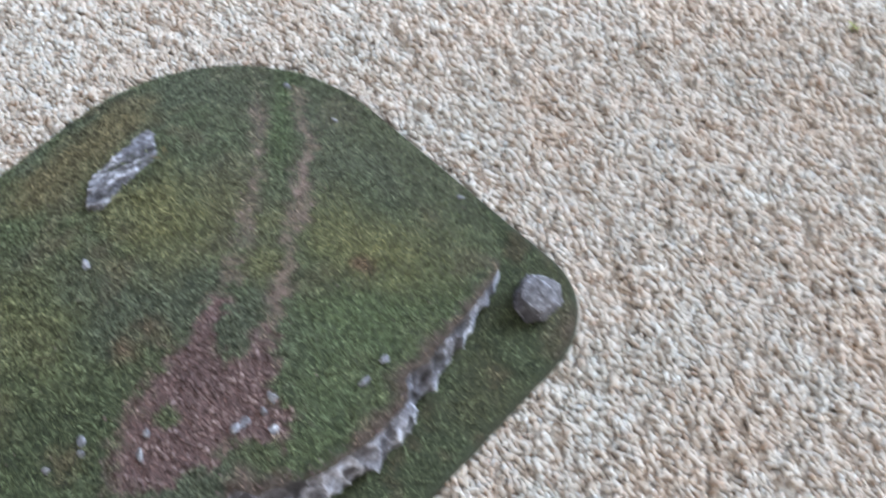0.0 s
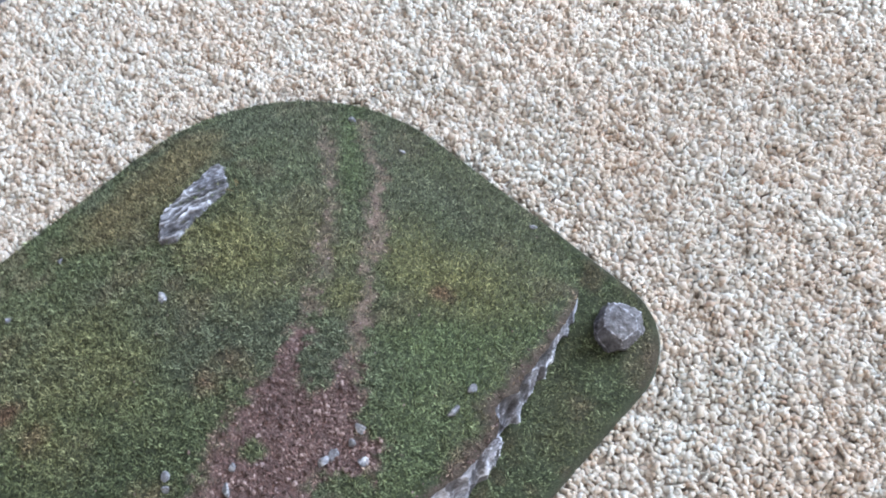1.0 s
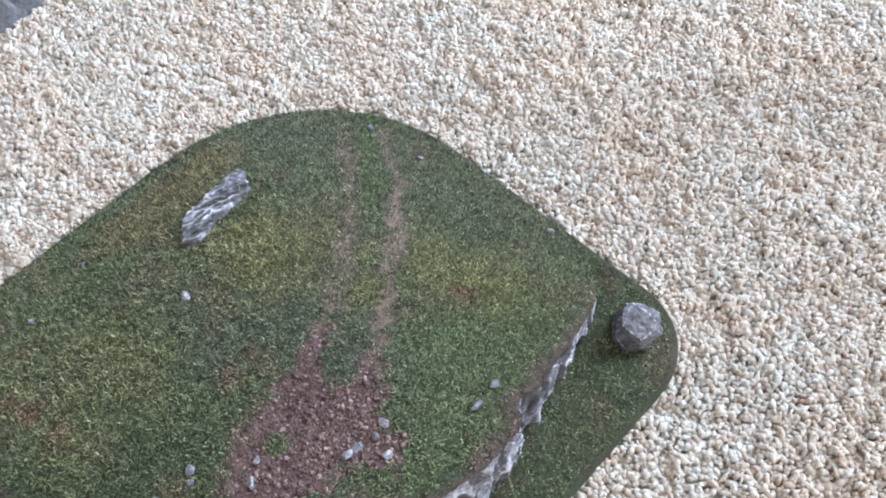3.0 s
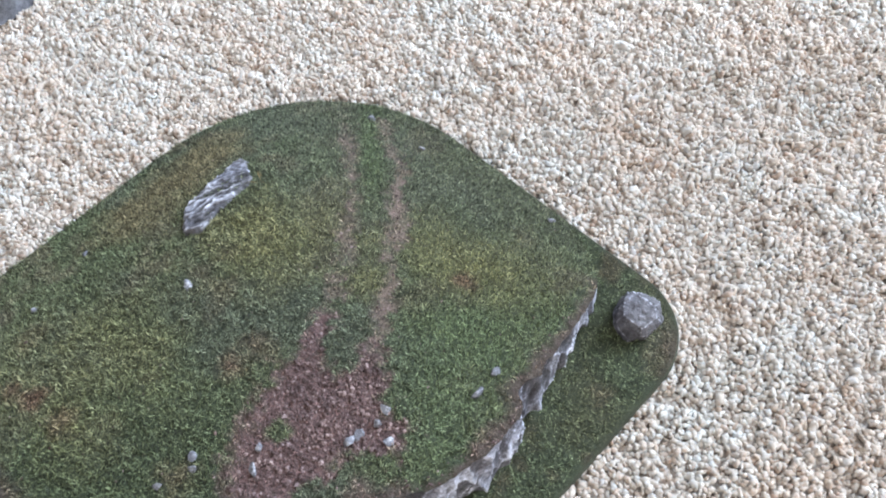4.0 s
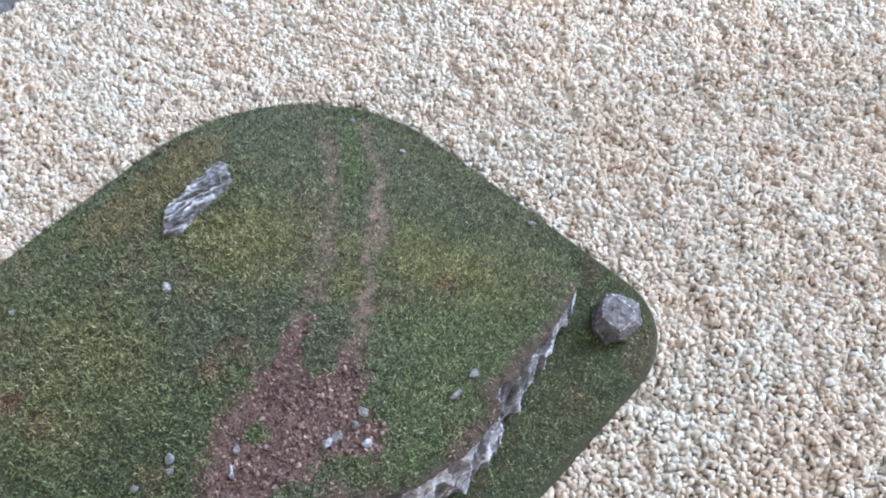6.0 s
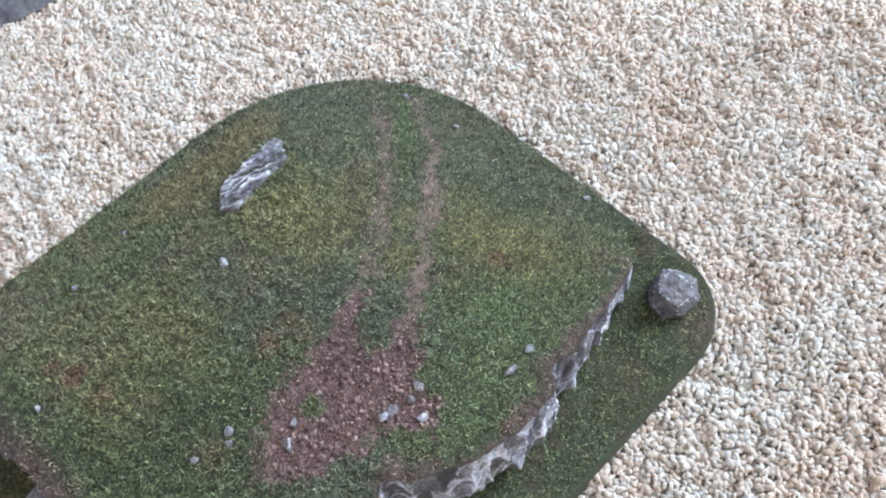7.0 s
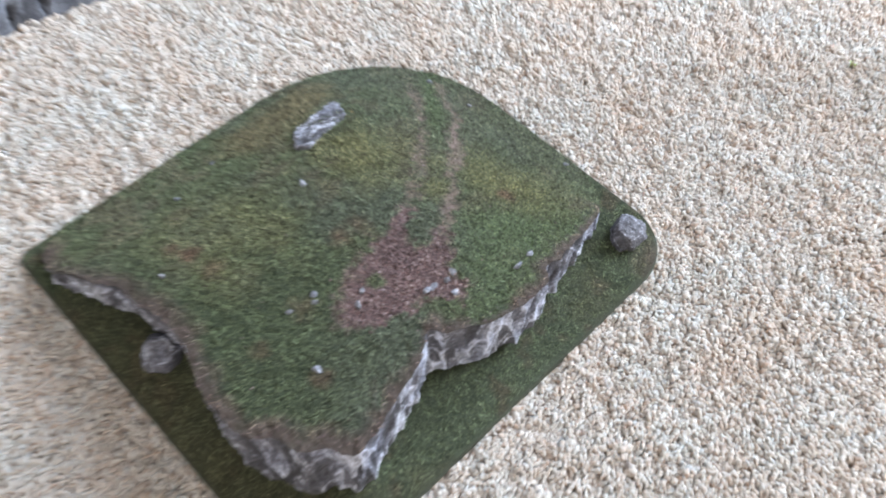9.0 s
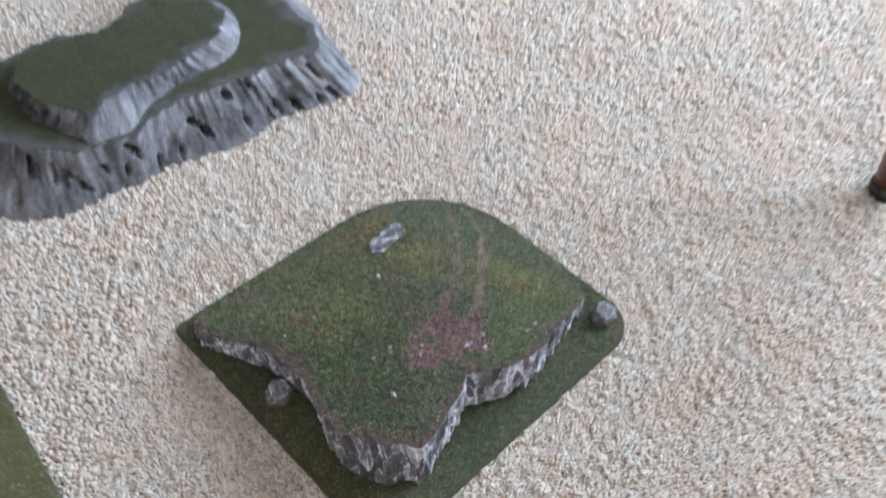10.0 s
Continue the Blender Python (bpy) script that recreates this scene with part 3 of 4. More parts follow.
def earth_amount(x, y):
    """Bare earth: 1 in the dirt patch and the wheel ruts, 0 in the grass."""
    wob = 0.010 * (fractal(x, y, 0.014, 31) - 0.5) + 0.009 * (soft_noise(x, y, 0.0028, 33) - 0.5)
    d = near(x, y, DIRT_RING)
    d = np.where(inside(x, y, DIRT_RING), -d, d) + wob
    loose = np.clip((0.030 - x) / 0.02, 0, 1)
    patch = np.clip(0.5 - d / (0.006 + 0.008 * loose), 0, 1)
    bush = np.hypot(x - 0.029, y + 0.059)
    patch = patch * np.clip((bush - 0.0042 + 0.3 * wob) / 0.003, 0, 1)
    fade = np.clip((0.165 - y) / 0.05, 0, 1)
    ra = np.clip(1.2 - (near(x, y, RUT_A) + 0.8 * wob) / 0.0044, 0, 1) * (0.25 + 0.60 * soft_noise(x, y, 0.009, 5)) * fade
    rb = np.clip(1.25 - (near(x, y, RUT_B) + 0.7 * wob) / 0.0044, 0, 1) * (0.55 + 0.50 * soft_noise(x, y, 0.009, 6)) * fade
    return np.clip(np.maximum(patch, np.maximum(ra, rb)), 0, 1), patch


SPOTS = [(0.020, 0.034, 0.030, 0.9), (0.008, 0.048, 0.022, 0.6), (0.036, 0.052, 0.022, 0.5), (0.107, 0.018, 0.023, 0.9), (0.092, 0.034, 0.024, 0.7), (0.128, 0.024, 0.026, 0.6), (0.063, 0.011, 0.013, 0.8),
         (0.063, 0.034, 0.012, 0.6), (-0.048, -0.007, 0.034, 0.45), (-0.065, -0.029, 0.028, 0.35), (-0.027, -0.028, 0.022, 0.3), (-0.092, -0.008, 0.026, 0.4), (-0.057, -0.054, 0.02, 0.4)]
BROWNS = [(0.104, 0.012, 0.006, 0.8), (-0.078, -0.033, 0.006, 0.9), (-0.062, -0.045, 0.008, 0.5), (0.010, -0.030, 0.007, 0.7), (0.001, -0.118, 0.006, 0.7), (-0.03, -0.10, 0.006, 0.4),
          (-0.090, -0.028, 0.005, 0.7), (-0.01, -0.075, 0.009, 0.4), (0.016, -0.018, 0.006, 0.4)]


def lerp(a, b, f):
    return a * (1 - f[..., None]) + np.asarray(b) * f[..., None]


def turf_colour(x, y, bare=True):
    c = np.zeros((*np.shape(x), 3)) + (0.130, 0.148, 0.085)
    c = lerp(c, (0.128, 0.145, 0.104), np.clip((fractal(x, y, 0.055, 12) - 0.42) * 5, 0, 1) * 0.8)
    c = lerp(c, (0.124, 0.152, 0.086), np.clip((fractal(x, y, 0.035, 15) - 0.5) * 6, 0, 1) * 0.7)
    c = lerp(c, (0.185, 0.160, 0.110), np.clip((fractal(x, y, 0.022, 18) - 0.58) * 7, 0, 1) * 0.6)
    # darker green towards the front left
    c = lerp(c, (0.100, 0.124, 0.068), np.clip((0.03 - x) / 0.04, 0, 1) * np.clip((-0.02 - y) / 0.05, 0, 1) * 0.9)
    c = lerp(c, (0.134, 0.174, 0.088), np.clip((x - 0.060) / 0.03, 0, 1) * np.clip((0.015 - y) / 0.03, 0, 1) * 0.7)
    for sx, sy, r, a in SPOTS:
        d = np.hypot(x - sx, y - sy) / r + 0.7 * (fractal(x, y, 0.012, 22) - 0.5)
        c = lerp(c, (0.235, 0.222, 0.100), np.clip(1.2 - d, 0, 1) * a * 0.75)
    upper = np.clip((y - 0.015) / 0.05, 0, 1) * np.clip((x - 0.0) / 0.03, 0, 1) * (0.5 + 0.5 * fractal(x, y, 0.015, 24))
    c = lerp(c, (0.158, 0.168, 0.122), upper * 0.6)
    strip = np.clip(1.2 - np.abs(x - 0.063 + 0.05 * (y - 0.09)) / 0.008, 0, 1) * np.clip((y - 0.05) / 0.03, 0, 1)
    c = lerp(c, (0.122, 0.168, 0.080), strip * 0.6)
    for sx, sy in ((-0.026, 0.110), (-0.043, 0.094), (-0.058, 0.080)):
        d = np.hypot(x - sx, y - sy) / 0.022 + 0.9 * (fractal(x, y, 0.012, 23) - 0.5)
        c = lerp(c, (0.182, 0.156, 0.090), np.clip(1.45 - d, 0, 1) * 0.95)
    for sx, sy, r, a in BROWNS:
        d = np.hypot(x - sx, y - sy) / r + 1.4 * (fractal(x, y, 0.006, 25) - 0.5)
        c = lerp(c, (0.20, 0.12, 0.085), np.clip(1.3 - d, 0, 1) * a)
    if bare:
        earth, patch = earth_amount(x, y)
        c = lerp(c, (0.275, 0.196, 0.172), earth)
        c = lerp(c, (0.178, 0.108, 0.106), patch)
        rimward = near(x, y, rim[::4])
        c = lerp(c, (0.225, 0.158, 0.135), np.clip(1.35 - (rimward + 0.014 * (fractal(x, y, 0.012, 41) - 0.5)) / np.where(x < 0.03, 0.0100, 0.0055), 0, 1) * 0.9)
    return c * (0.82 + 0.36 * soft_noise(x, y, 0.004, 44))[..., None]


def hill_surface(x, y):
    earth, patch = earth_amount(x, y)
    return hill_height(x, y) + 0.0019 * (soft_noise(x, y, 0.0032, 53) - 0.5) * (1 - earth) - 0.0008 * earth + 0.0022 * patch * (fractal(x, y, 0.005, 51) - 0.45)


top_v, top_t = cap(HILL_RING, HILL_C, hill_surface, 110)
top_t = facing_up(top_v, top_t)
# soil under grass is darkened in colour, as shade between the blades
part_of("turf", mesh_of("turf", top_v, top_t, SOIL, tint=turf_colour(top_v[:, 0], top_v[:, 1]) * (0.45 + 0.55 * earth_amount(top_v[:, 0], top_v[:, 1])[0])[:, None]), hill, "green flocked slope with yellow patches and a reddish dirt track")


def base_height(x, y):
    return 0.0042 + 0.0008 * (fractal(x, y, 0.03, 61) - 0.5) + 0.0014 * (soft_noise(x, y, 0.003, 63) - 0.5)


def board(ring, centre, height, parent, colour, rings=30, thick=0.0045):
    r3 = np.c_[ring[:, :2], np.full(len(ring), thick - 0.0012)]
    v, t = cap(r3, centre, height, rings)
    t = facing_up(v, t)
    # half the fibre colour, painting in the shade between fibres
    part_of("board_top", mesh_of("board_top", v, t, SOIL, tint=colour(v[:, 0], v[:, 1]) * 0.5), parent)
    lo, up = np.c_[ring[:, :2] + outward(ring, centre, True) * 0.0008, np.full(len(ring), -0.0012)], r3
    sv = np.vstack([up, np.c_[lo[:, :2], np.full(len(ring), 0.0018)], lo])
    part_of("board_edge", mesh_of("board_edge", sv, grid_tris(3, len(ring), True), BOARD), parent, "thin dark green board edge")


def base_colour(x, y):
    c = np.zeros((*np.shape(x), 3)) + (0.122, 0.148, 0.084)
    c = lerp(c, (0.138, 0.142, 0.080), np.clip((fractal(x, y, 0.04, 71) - 0.48) * 6, 0, 1) * 0.7)
    c = lerp(c, (0.16, 0.12, 0.08), np.clip((fractal(x, y, 0.016, 74) - 0.60) * 8, 0, 1) * 0.6)
    c = lerp(c, (0.165, 0.148, 0.080), np.clip((0.03 - x) / 0.06, 0, 1) * np.clip((-0.03 - y) / 0.06, 0, 1) * (0.35 + 0.6 * fractal(x, y, 0.03, 81)))
    d = np.hypot(x - 0.197, y + 0.012) / 0.012 + (fractal(x, y, 0.008, 77) - 0.5)
    c = lerp(c, (0.20, 0.15, 0.115), np.clip(1.4 - d, 0, 1) * 0.8)
    return c * (0.82 + 0.36 * soft_noise(x, y, 0.004, 79))[..., None]


board(BASE, (0.01, -0.01), base_height, hill, base_colour)


def grass_on(parent, ring, count, height, colour, bare, long, seed, keep=None, label=""):
    r = np.random.default_rng(seed)
    x, y = scatter(ring, count, r)
    if bare:
        earth, patch = earth_amount(x, y)
        rimward = near(x, y, rim[::4])
        chance = (1 - 0.90 * earth) * np.clip(0.05 + (rimward + 0.008 * (fractal(x, y, 0.01, 41) - 0.5)) / np.where(x < 0.03, 0.016, 0.009), 0, 1) ** 1.8
        chance = chance * np.clip(0.55 + 1.1 * fractal(x, y, 0.012, 90), 0, 1)
        ok = r.uniform(0, 1, len(x)) < chance
        x, y = x[ok], y[ok]
    if keep is not None:
        ok = keep(x, y)
        x, y = x[ok], y[ok]
    v, t, c = blades(x, y, height(x, y), colour(x, y), long, r)
    part_of("grass", mesh_of("grass", v, t, FLOCK, False, tint=c), parent, label or "short green and straw flock fibres", "stuff")


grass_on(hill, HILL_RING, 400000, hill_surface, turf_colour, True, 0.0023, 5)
grass_on(hill, shrunk(BASE, 0.0022), 260000, base_height, base_colour, False, 0.0021, 6, lambda x, y: ~inside(x, y, shrunk(HILL_RING, 0.004)))

# two loose boulders glued to the board
v, t, tone = facet_rock((0.0120, 0.0114, 0.0118), 14, 18, 6, 0.07, 0.82, True)
v = v @ np.array(Euler((0.06, 0.05, 0.6)).to_matrix()).T + (0.1832, 0.0028, 0.0100)
part_of("boulder", mesh_of("boulder", v, t, ROCK, ridge=tone), hill, "grey faceted boulder with pale worn edges")
v, t, tone = facet_rock((0.0120, 0.0112, 0.0135), 23, 18, 5, 0.07, 0.82, True)
v = v @ np.array(Euler((0.1, -0.2, 1.6)).to_matrix()).T + (-0.0993, -0.0748, 0.0125)
# tone raised all over, standing in for a lit top
part_of("boulder", mesh_of("boulder", v, t, ROCK, ridge=np.clip(tone + 0.08, 0, 1)), hill, "grey rounded boulder under the cliff")


def outcrop():
    """A weathered rock face let into the slope, in thin tilted layers."""
    ring = resampled([(-0.004, 0.102), (0.002, 0.091), (0.005, 0.083), (0.006, 0.074), (0.003, 0.071), (-0.002, 0.064), (-0.009, 0.056), (-0.013, 0.048), (-0.018, 0.045),
                      (-0.025, 0.047), (-0.027, 0.056), (-0.028, 0.066), (-0.022, 0.075), (-0.014, 0.085), (-0.009, 0.092)], 0.0007, True)
    ring[:, :2] += outward(ring, (-0.010, 0.069), True) * (0.0030 * (fractal(ring[:, 0], ring[:, 1], 0.005, 95)[:, None] - 0.5))
    c = np.array((-0.010, 0.069))
    rings = 36
    f = np.linspace(1, 0.0, rings)[:, None, None]
    xy = c + (ring[None, :, :2] - c) * f
    x, y = xy[..., 0], xy[..., 1]
    a = x * math.cos(0.35) + y * math.sin(0.35)
    b = -x * math.sin(0.35) + y * math.cos(0.35)
    b = b + 0.004 * (fractal(x, y, 0.012, 96) - 0.5)
    crack = fractal(a * 0.30, b, 0.0045, 97)
    saw = np.clip(1 - np.abs(crack - 0.5) * 10, 0, 1)
    saw2 = np.clip(1 - np.abs(fractal(a * 0.40, b, 0.0026, 94) - 0.5) * 9, 0, 1)
    big = fractal(a * 0.5, b, 0.012, 98)
    lift = np.clip((1 - f[..., 0]) * 9, 0, 1)
    rise = 0.0022 * crack + 0.0010 * saw + 0.0006 * saw2 + 0.0050 * (big - 0.35)
    z = hill_height(x, y) - 0.0010 + lift * (0.0014 + rise)
    tone = np.clip(0.13 + 0.30 * saw + 0.20 * saw2 + 0.6 * (big - 0.5), 0, 1)
    v = np.dstack([xy, z]).reshape(-1, 3)
    part_of("rock_outcrop", mesh_of("rock_outcrop", v, facing_up(v, grid_tris(rings, len(ring), True)), ROCK, ridge=tone.ravel()), hill, "layered grey rock slab let into the slope")


outcrop()


def pebble(x, y, size, seed, height):
    v, t, tone = facet_rock(size, seed, 8, 3, 0.03, 0.32)
    r = np.random.default_rng(seed)
    v = v @ np.array(Euler((r.uniform(-.7, .7), r.uniform(-.7, .7), r.uniform(0, 6.3))).to_matrix()).T
    v = v + (x, y, float(height(np.array([x]), np.array([y]))[0]) + size[2] * 0.55)
    return v, t, np.clip(tone + 0.11, 0, 1)


PEBBLES = [(0.060, 0.137, 2.2), (0.087, 0.109, 1.8), (0.150, 0.062, 2.0), (-0.017, 0.015, 2.7), (-0.082, 0.056, 2.1), (-0.098, 0.022, 2.5), (0.107, -0.048, 3.3), (0.115, -0.038, 2.5),
           (0.071, -0.053, 2.6), (0.067, -0.058, 2.8), (0.060, -0.063, 2.6), (0.056, -0.066, 2.8), (0.072, -0.066, 2.8), (0.019, -0.074, 2.8), (0.021, -0.066, 2.2), (-0.005, -0.067, 2.5),
           (-0.0045, -0.072, 2.0), (-0.017, -0.078, 2.2), (0.000, -0.113, 3.0), (-0.092, -0.047, 2.3)]
for k, (x, y, mm) in enumerate(PEBBLES):
    v, t, tone = pebble(x, y, (mm * 0.00105, mm * 0.00072, mm * 0.00062), 300 + k, hill_surface)
    part_of("pebble", mesh_of("pebble", v, t, STONE, False, ridge=tone), hill, "pale grey stone chip")


def gravel():
    """Grit strewn over the bare earth and thinly over the grass."""
    r = np.random.default_rng(77)
    x, y = scatter(HILL_RING, 110000, r)
    earth, patch = earth_amount(x, y)
    rimward = near(x, y, rim[::4])
    ok = r.uniform(0, 1, len(x)) < 0.006 + 0.40 * patch ** 2 + 0.28 * earth + 0.09 * (rimward < 0.007)
    x, y, patch = x[ok], y[ok], patch[ok]
    vs, ts, tones, base = [], [], [], 0
    shapes = [facet_rock((1, 0.72, 0.5), 500 + k, 7, 1, 0.35, 0.30) for k in range(12)]
    z = hill_surface(x, y)
    for k in range(len(x)):
        v, t, tone = shapes[k % 12]
        s = 0.00042 + 0.0012 * r.random() ** 3.5 * (1 if patch[k] > 0.3 else 0.5)
        a = r.uniform(0, 6.3)
        rot = np.array([[math.cos(a), -math.sin(a), 0], [math.sin(a), math.cos(a), 0], [0, 0, 1]])
        vs.append(v @ rot.T * s + (x[k], y[k], z[k] + s * 0.28))
        ts.append(t + base)
        tones.append(np.clip(tone * 0.5 + r.uniform(-0.38, 0.42), 0, 1))
        base += len(v)
    part_of("gravel", mesh_of("gravel", np.vstack(vs), np.vstack(ts), GRIT, False, ridge=np.concatenate(tones)), hill, "reddish brown grit on bare earth", "stuff")


gravel()

r = np.random.default_rng(88)
sx, sy = 0.0095 + r.normal(0, 0.0012, 7), 0.0765 + r.normal(0, 0.0022, 7)
v, t, c = blades(sx, sy, hill_height(sx, sy), np.full((7, 3), (0.30, 0.20, 0.10)), 0.0055, r)
part_of("straw", mesh_of("straw", v, t, FLOCK, False, tint=c), hill, "few dry straw fibres beside the rock slab", "stuff")

# ---- the larger hill in two steps behind ----
far_hill = thing("scenery_model", "large two-tier model hill with grey carved cliffs and green tops", "scenery model")
FAR_C, UP_C = np.array((-0.26, 0.36)), np.array((-0.30, 0.285))


def rim_gap(x, y, ring):
    """How far a point lies behind the rim, with a ragged border."""
    return near(x, y, ring[::4]) + 0.030 * (fractal(x, y, 0.014, 111) - 0.5)


def far_colour(x, y):
    c = np.zeros((*np.shape(x), 3)) + (0.072, 0.084, 0.045)
    c = lerp(c, (0.082, 0.090, 0.053), np.clip((fractal(x, y, 0.05, 101) - 0.45) * 5, 0, 1))
    c = lerp(c, (0.130, 0.128, 0.140), np.maximum(np.clip(1.3 - rim_gap(x, y, low_rim) / 0.013, 0, 1), np.clip(1.3 - rim_gap(x, y, up_rim) / 0.008, 0, 1) * np.clip((x + 0.32) / 0.02, 0, 1)))
    return c * (0.85 + 0.3 * soft_noise(x, y, 0.006, 103))[..., None]


SLOTS = [(-0.371, 0.189, 0.24, 0.0036, 0.0120, 0.0), (-0.350, 0.186, 0.33, 0.0036, 0.0093, 0.0), (-0.344, 0.187, 0.49, 0.0036, 0.0067, 0.0), (-0.335, 0.187, 0.45, 0.0042, 0.0093, 1.0),
         (-0.327, 0.187, 0.70, 0.0046, 0.0067, 1.0), (-0.270, 0.210, 0.31, 0.0048, 0.0120, 0.8), (-0.257, 0.231, 0.82, 0.0028, 0.0080, 0.0), (-0.283, 0.202, 0.64, 0.0028, 0.0080, 0.0),
         (-0.224, 0.266, 0.48, 0.0048, 0.0093, 0.8), (-0.219, 0.269, 0.63, 0.0036, 0.0067, 0.4), (-0.171, 0.296, 0.15, 0.0046, 0.0067, 0.6), (-0.158, 0.305, 0.77, 0.0042, 0.0120, 0.0),
         (-0.148, 0.316, 0.85, 0.0042, 0.0093, 0.0), (-0.129, 0.327, 0.87, 0.0046, 0.0080, -0.2)]
SLOTS += [(-0.116, 0.335, 0.82, 0.0042, 0.0093, 0.0), (-0.113, 0.336, 0.34, 0.0030, 0.0107, 0.0), (-0.192, 0.286, 0.19, 0.0050, 0.0067, 0.0), (-0.186, 0.289, 0.70, 0.0024, 0.0093, 0.0),
          (-0.168, 0.297, 0.87, 0.0024, 0.0107, 0.0), (-0.303, 0.191, 0.47, 0.0042, 0.0067, 0.5), (-0.240, 0.253, 0.82, 0.0024, 0.0080, 0.0), (-0.379, 0.191, 0.62, 0.0024, 0.0133, 0.0)]


def ragged(line, centre):
    """A rim with bites taken out of it."""
    return line + outward(line, centre, True) * (0.011 * (fractal(line[:, 0], line[:, 1], 0.011, 155) - 0.5) + 0.005 * (soft_noise(line[:, 0], line[:, 1], 0.004, 156) - 0.5))[:, None]


lip = np.c_[ragged(FAR_PAIRS[:, 2:], FAR_C), np.full(len(FAR_FOOT), 0.052)]
foot = np.c_[FAR_FOOT, np.full(len(FAR_FOOT), -0.001)]
v, t, tone, low_rim = cliff(lip, foot, FAR_C, 121, 0.013, 0.024, 0.0075, 44, True, SLOTS)
part_of("lower_cliff", mesh_of("lower_cliff", v, t, ROCK_GREY, ridge=tone), far_hill, "slanting grey cliff with deep chipped hollows")
LOW_V = v

# the upper step: lip (x, y) and foot (x, y) of its cliff
UP_PAIRS = resampled([(-0.384, 0.253, -0.404, 0.268), (-0.374, 0.241, -0.396, 0.246), (-0.356, 0.231, -0.369, 0.224), (-0.331, 0.225, -0.345, 0.210), (-0.307, 0.215, -0.309, 0.192), (-0.301, 0.228, -0.290, 0.199),
                      (-0.288, 0.250, -0.270, 0.211), (-0.279, 0.261, -0.265, 0.228), (-0.270, 0.267, -0.261, 0.250), (-0.253, 0.277, -0.247, 0.275), (-0.234, 0.298, -0.226, 0.300), (-0.219, 0.319, -0.200, 0.322),
                      (-0.204, 0.341, -0.185, 0.345), (-0.198, 0.365, -0.183, 0.370), (-0.202, 0.391, -0.187, 0.396), (-0.213, 0.407, -0.197, 0.424), (-0.228, 0.418, -0.217, 0.444), (-0.252, 0.430, -0.245, 0.452),
                      (-0.285, 0.430, -0.286, 0.447), (-0.307, 0.415, -0.317, 0.427), (-0.321, 0.380, -0.333, 0.384), (-0.330, 0.357, -0.342, 0.368), (-0.354, 0.348, -0.359, 0.361), (-0.381, 0.335, -0.387, 0.349),
                      (-0.404, 0.310, -0.417, 0.320), (-0.402, 0.277, -0.420, 0.286)], 0.0018, True)
UP_FOOT = UP_PAIRS[:, 2:]
# the last three, long and low, imitate the shadow under the cliff
UP_SLOTS_AND_SHADE = [(-0.366, 0.236, 0.55, 0.0030, 0.0070, 0.0), (-0.354, 0.230, 0.45, 0.0040, 0.0050, 0.3), (-0.338, 0.227, 0.60, 0.0030, 0.0060, 0.0), (-0.380, 0.247, 0.55, 0.0030, 0.0070, 0.0),
            (-0.372, 0.239, 0.97, 0.0160, 0.0030, 0.0), (-0.345, 0.228, 0.97, 0.0160, 0.0032, 0.0), (-0.318, 0.220, 0.97, 0.0140, 0.0032, 0.0)]
lip = np.c_[ragged(UP_PAIRS[:, :2], UP_C), np.full(len(UP_FOOT), 0.073)]
v, t, tone, up_rim = cliff(lip, np.c_[UP_FOOT, np.full(len(UP_FOOT), 0.051)], UP_C, 131, 0.012, 0.020, 0.007, 34, True, UP_SLOTS_AND_SHADE)
# right part coloured paler than the left, as a slope catching light
part_of("upper_cliff", mesh_of("upper_cliff", v, t, ROCK_GREY, ridge=np.clip(tone + 0.16 * np.clip((v[:, 0] + 0.33) / 0.03, 0, 1) - 0.16, 0, 1)), far_hill, "grey carved upper cliff, right part coloured paler as if lit")


def low_top(x, y):
    return 0.053 + 0.002 * (fractal(x, y, 0.05, 107) - 0.5)


v, t = cap(low_rim, FAR_C, low_top, 46)
part_of("lower_turf", mesh_of("lower_turf", v, facing_up(v, t), SOIL, tint=far_colour(v[:, 0], v[:, 1]) * 0.8), far_hill, "dull green flocked ledge")


def up_top(x, y):
    return 0.0745 + 0.003 * (fractal(x, y, 0.05, 109) - 0.5)


v, t = cap(up_rim, UP_C, up_top, 40)
part_of("upper_turf", mesh_of("upper_turf", v, facing_up(v, t), SOIL, tint=far_colour(v[:, 0], v[:, 1]) * 0.8), far_hill, "dull green flocked summit")
grass_on(far_hill, shrunk(low_rim, 0.004), 110000, low_top, far_colour, False, 0.0018, 8, lambda x, y: ~inside(x, y, UP_FOOT) & (rim_gap(x, y, low_rim) > 0.012))
grass_on(far_hill, shrunk(up_rim, 0.003), 60000, up_top, far_colour, False, 0.0018, 9, lambda x, y: rim_gap(x, y, up_rim) > np.where(x < -0.31, 0.0, 0.007))

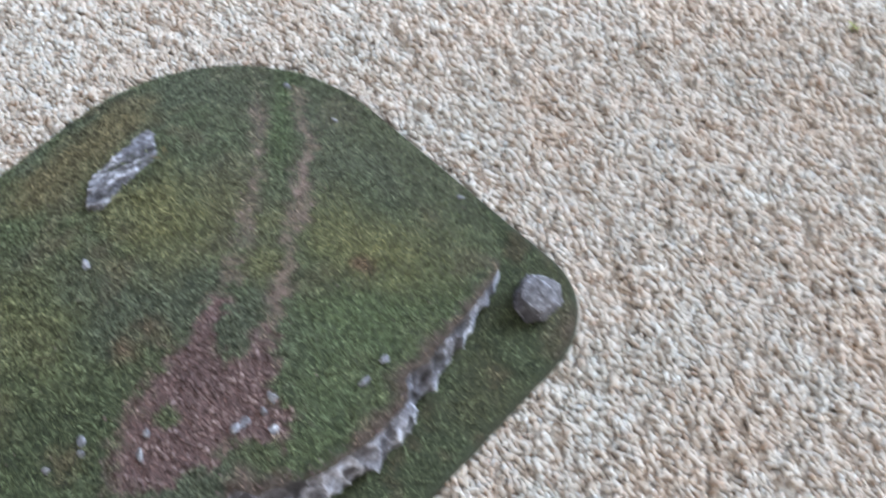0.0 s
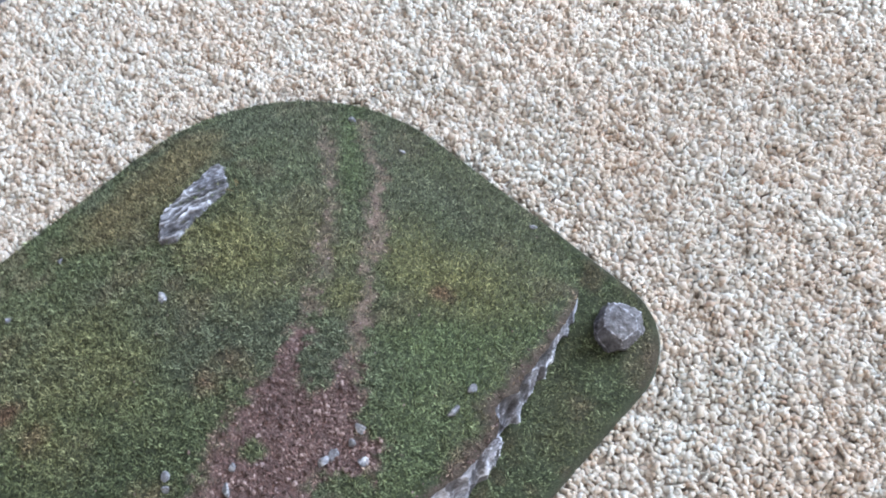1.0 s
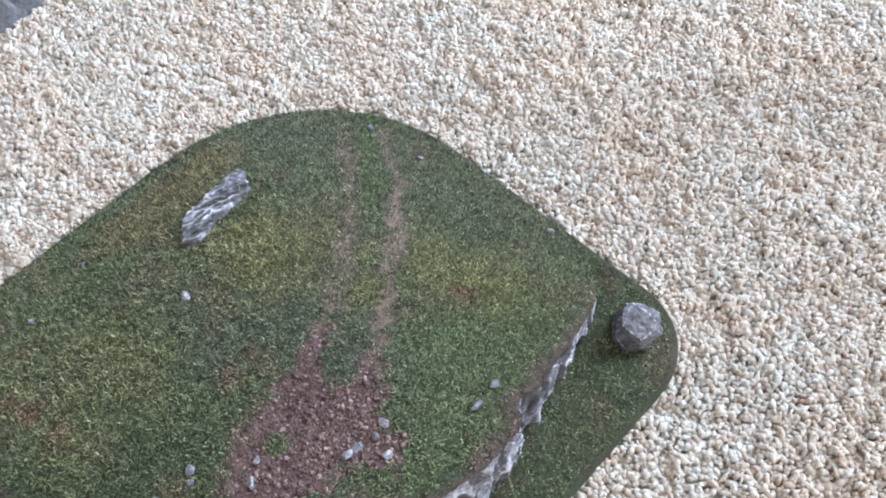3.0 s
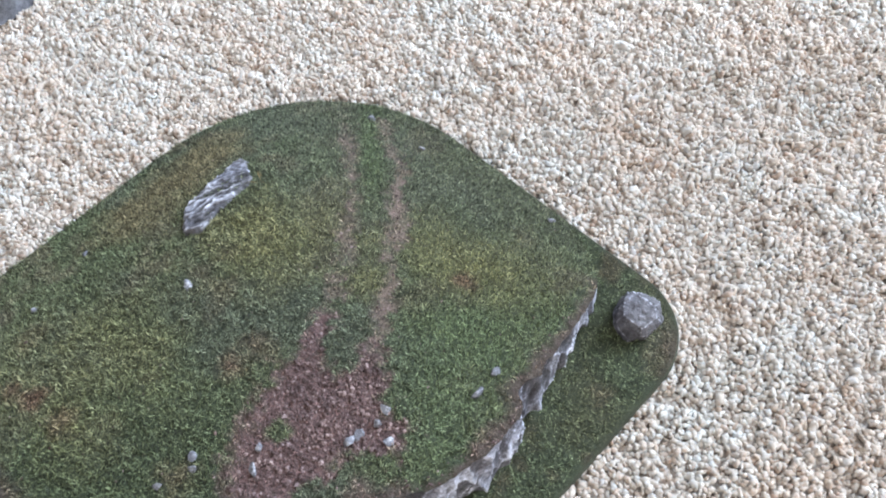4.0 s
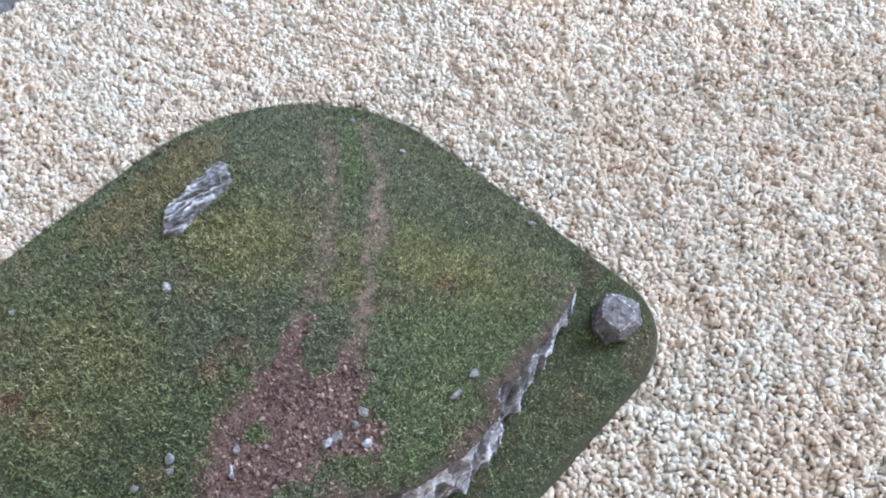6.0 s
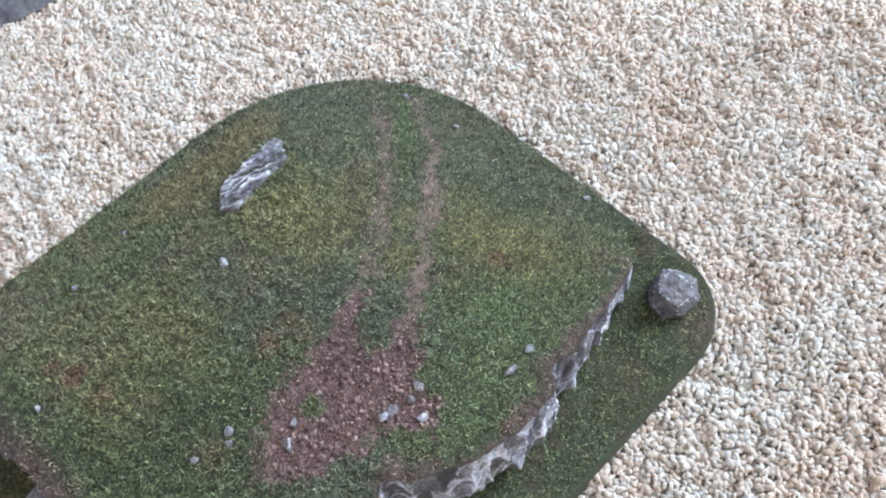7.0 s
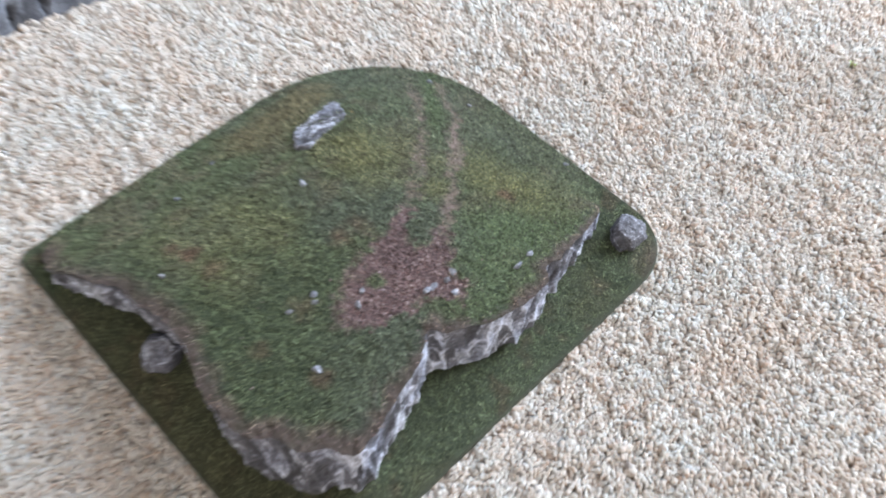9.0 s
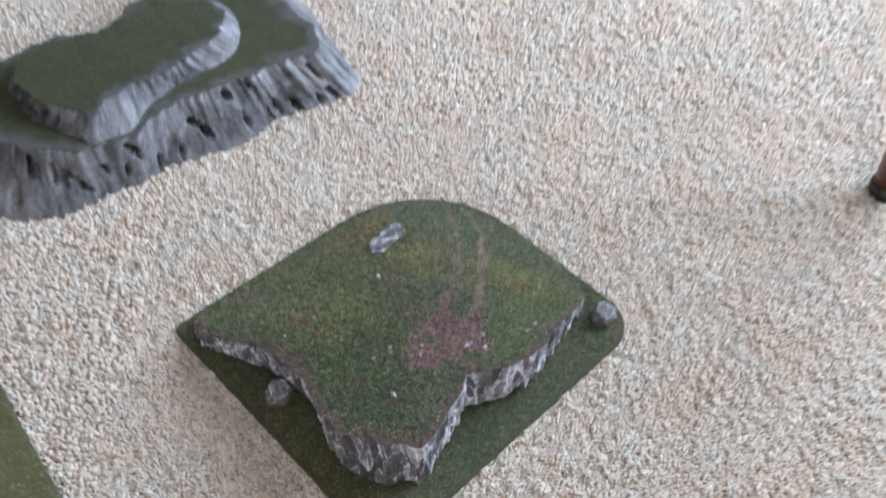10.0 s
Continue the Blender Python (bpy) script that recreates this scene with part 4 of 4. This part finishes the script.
# green flock caught on two ledges of the lower cliff
r = np.random.default_rng(66)
for px, py, reach in ((-0.126, 0.315, 0.013), (-0.070, 0.357, 0.011)):
    d = np.hypot(LOW_V[:, 0] - px, (LOW_V[:, 1] - py) * 1.6)
    spot = LOW_V[d < reach * r.uniform(0.6, 1.2, len(d))]
    spot = np.repeat(spot, 4, 0) + r.normal(0, 0.0005, (4 * len(spot), 3))
    v, t, c = blades(spot[:, 0], spot[:, 1], spot[:, 2], far_colour(spot[:, 0], spot[:, 1]) * 0 + (0.075, 0.092, 0.045), 0.0022, r)
    part_of("grass", mesh_of("grass", v, t, FLOCK, False, tint=c), far_hill, "green flock on a cliff ledge", "stuff")

# ---- the edge of a third terrain piece ----
def side_colour(x, y):
    c = np.zeros((*np.shape(x), 3)) + (0.230, 0.235, 0.110)
    c = lerp(c, (0.165, 0.190, 0.090), np.clip((fractal(x, y, 0.05, 141) - 0.45) * 5, 0, 1))
    return c * (0.85 + 0.3 * soft_noise(x, y, 0.006, 143))[..., None]


side = thing("scenery_model", "flat green flocked wargame board lying on carpet", "scenery model")
board(SIDE_EDGE, SIDE_EDGE.mean(0), base_height, side, side_colour)
grass_on(side, shrunk(SIDE_EDGE, 0.002), 60000, base_height, side_colour, False, 0.0018, 10)


# ---- a furniture leg ----
def furniture_leg():
    leg = thing("chair", "dark reddish-brown wooden chair leg with a black foot cap", "chair", (0.492, 0.164, 0.0))

    def turned(name, profile, mat, label):
        bm = bmesh.new()
        rings = [[bm.verts.new((r * math.cos(k * math.pi / 16), r * math.sin(k * math.pi / 16), z)) for k in range(32)] for r, z in profile]
        for a, b in zip(rings, rings[1:]):
            for k in range(32):
                bm.faces.new((a[k], a[(k + 1) % 32], b[(k + 1) % 32], b[k]))
        bm.faces.new(rings[0][::-1])
        bm.faces.new(rings[-1])
        return part(name, bm, mat, leg, label, True)

    turned("leg", [(0.0140, 0.012), (0.0146, 0.03), (0.0160, 0.12), (0.0185, 0.30), (0.0190, 0.42)], WOOD, "")
    turned("foot_cap", [(0.0150, -0.003), (0.0162, -0.001), (0.0164, 0.010), (0.0158, 0.0135), (0.0135, 0.014)], RUBBER, "black rubber foot cap")


furniture_leg()


# ---- a crumb shed by the terrain pieces ----
r = np.random.default_rng(91)
crumb = thing("flock_crumb", "tiny yellow-green flock crumb on cream carpet", "crumb", (0.369, 0.154, 0.0))
cx, cy = r.normal(0, 0.0012, 60), r.normal(0, 0.0016, 60)
v, t, c = blades(cx, cy, np.full(60, 0.0004), np.full((60, 3), (0.34, 0.42, 0.12)), 0.0022, r)
part_of("tuft", mesh_of("tuft", v, t, FLOCK, False, tint=c), crumb)
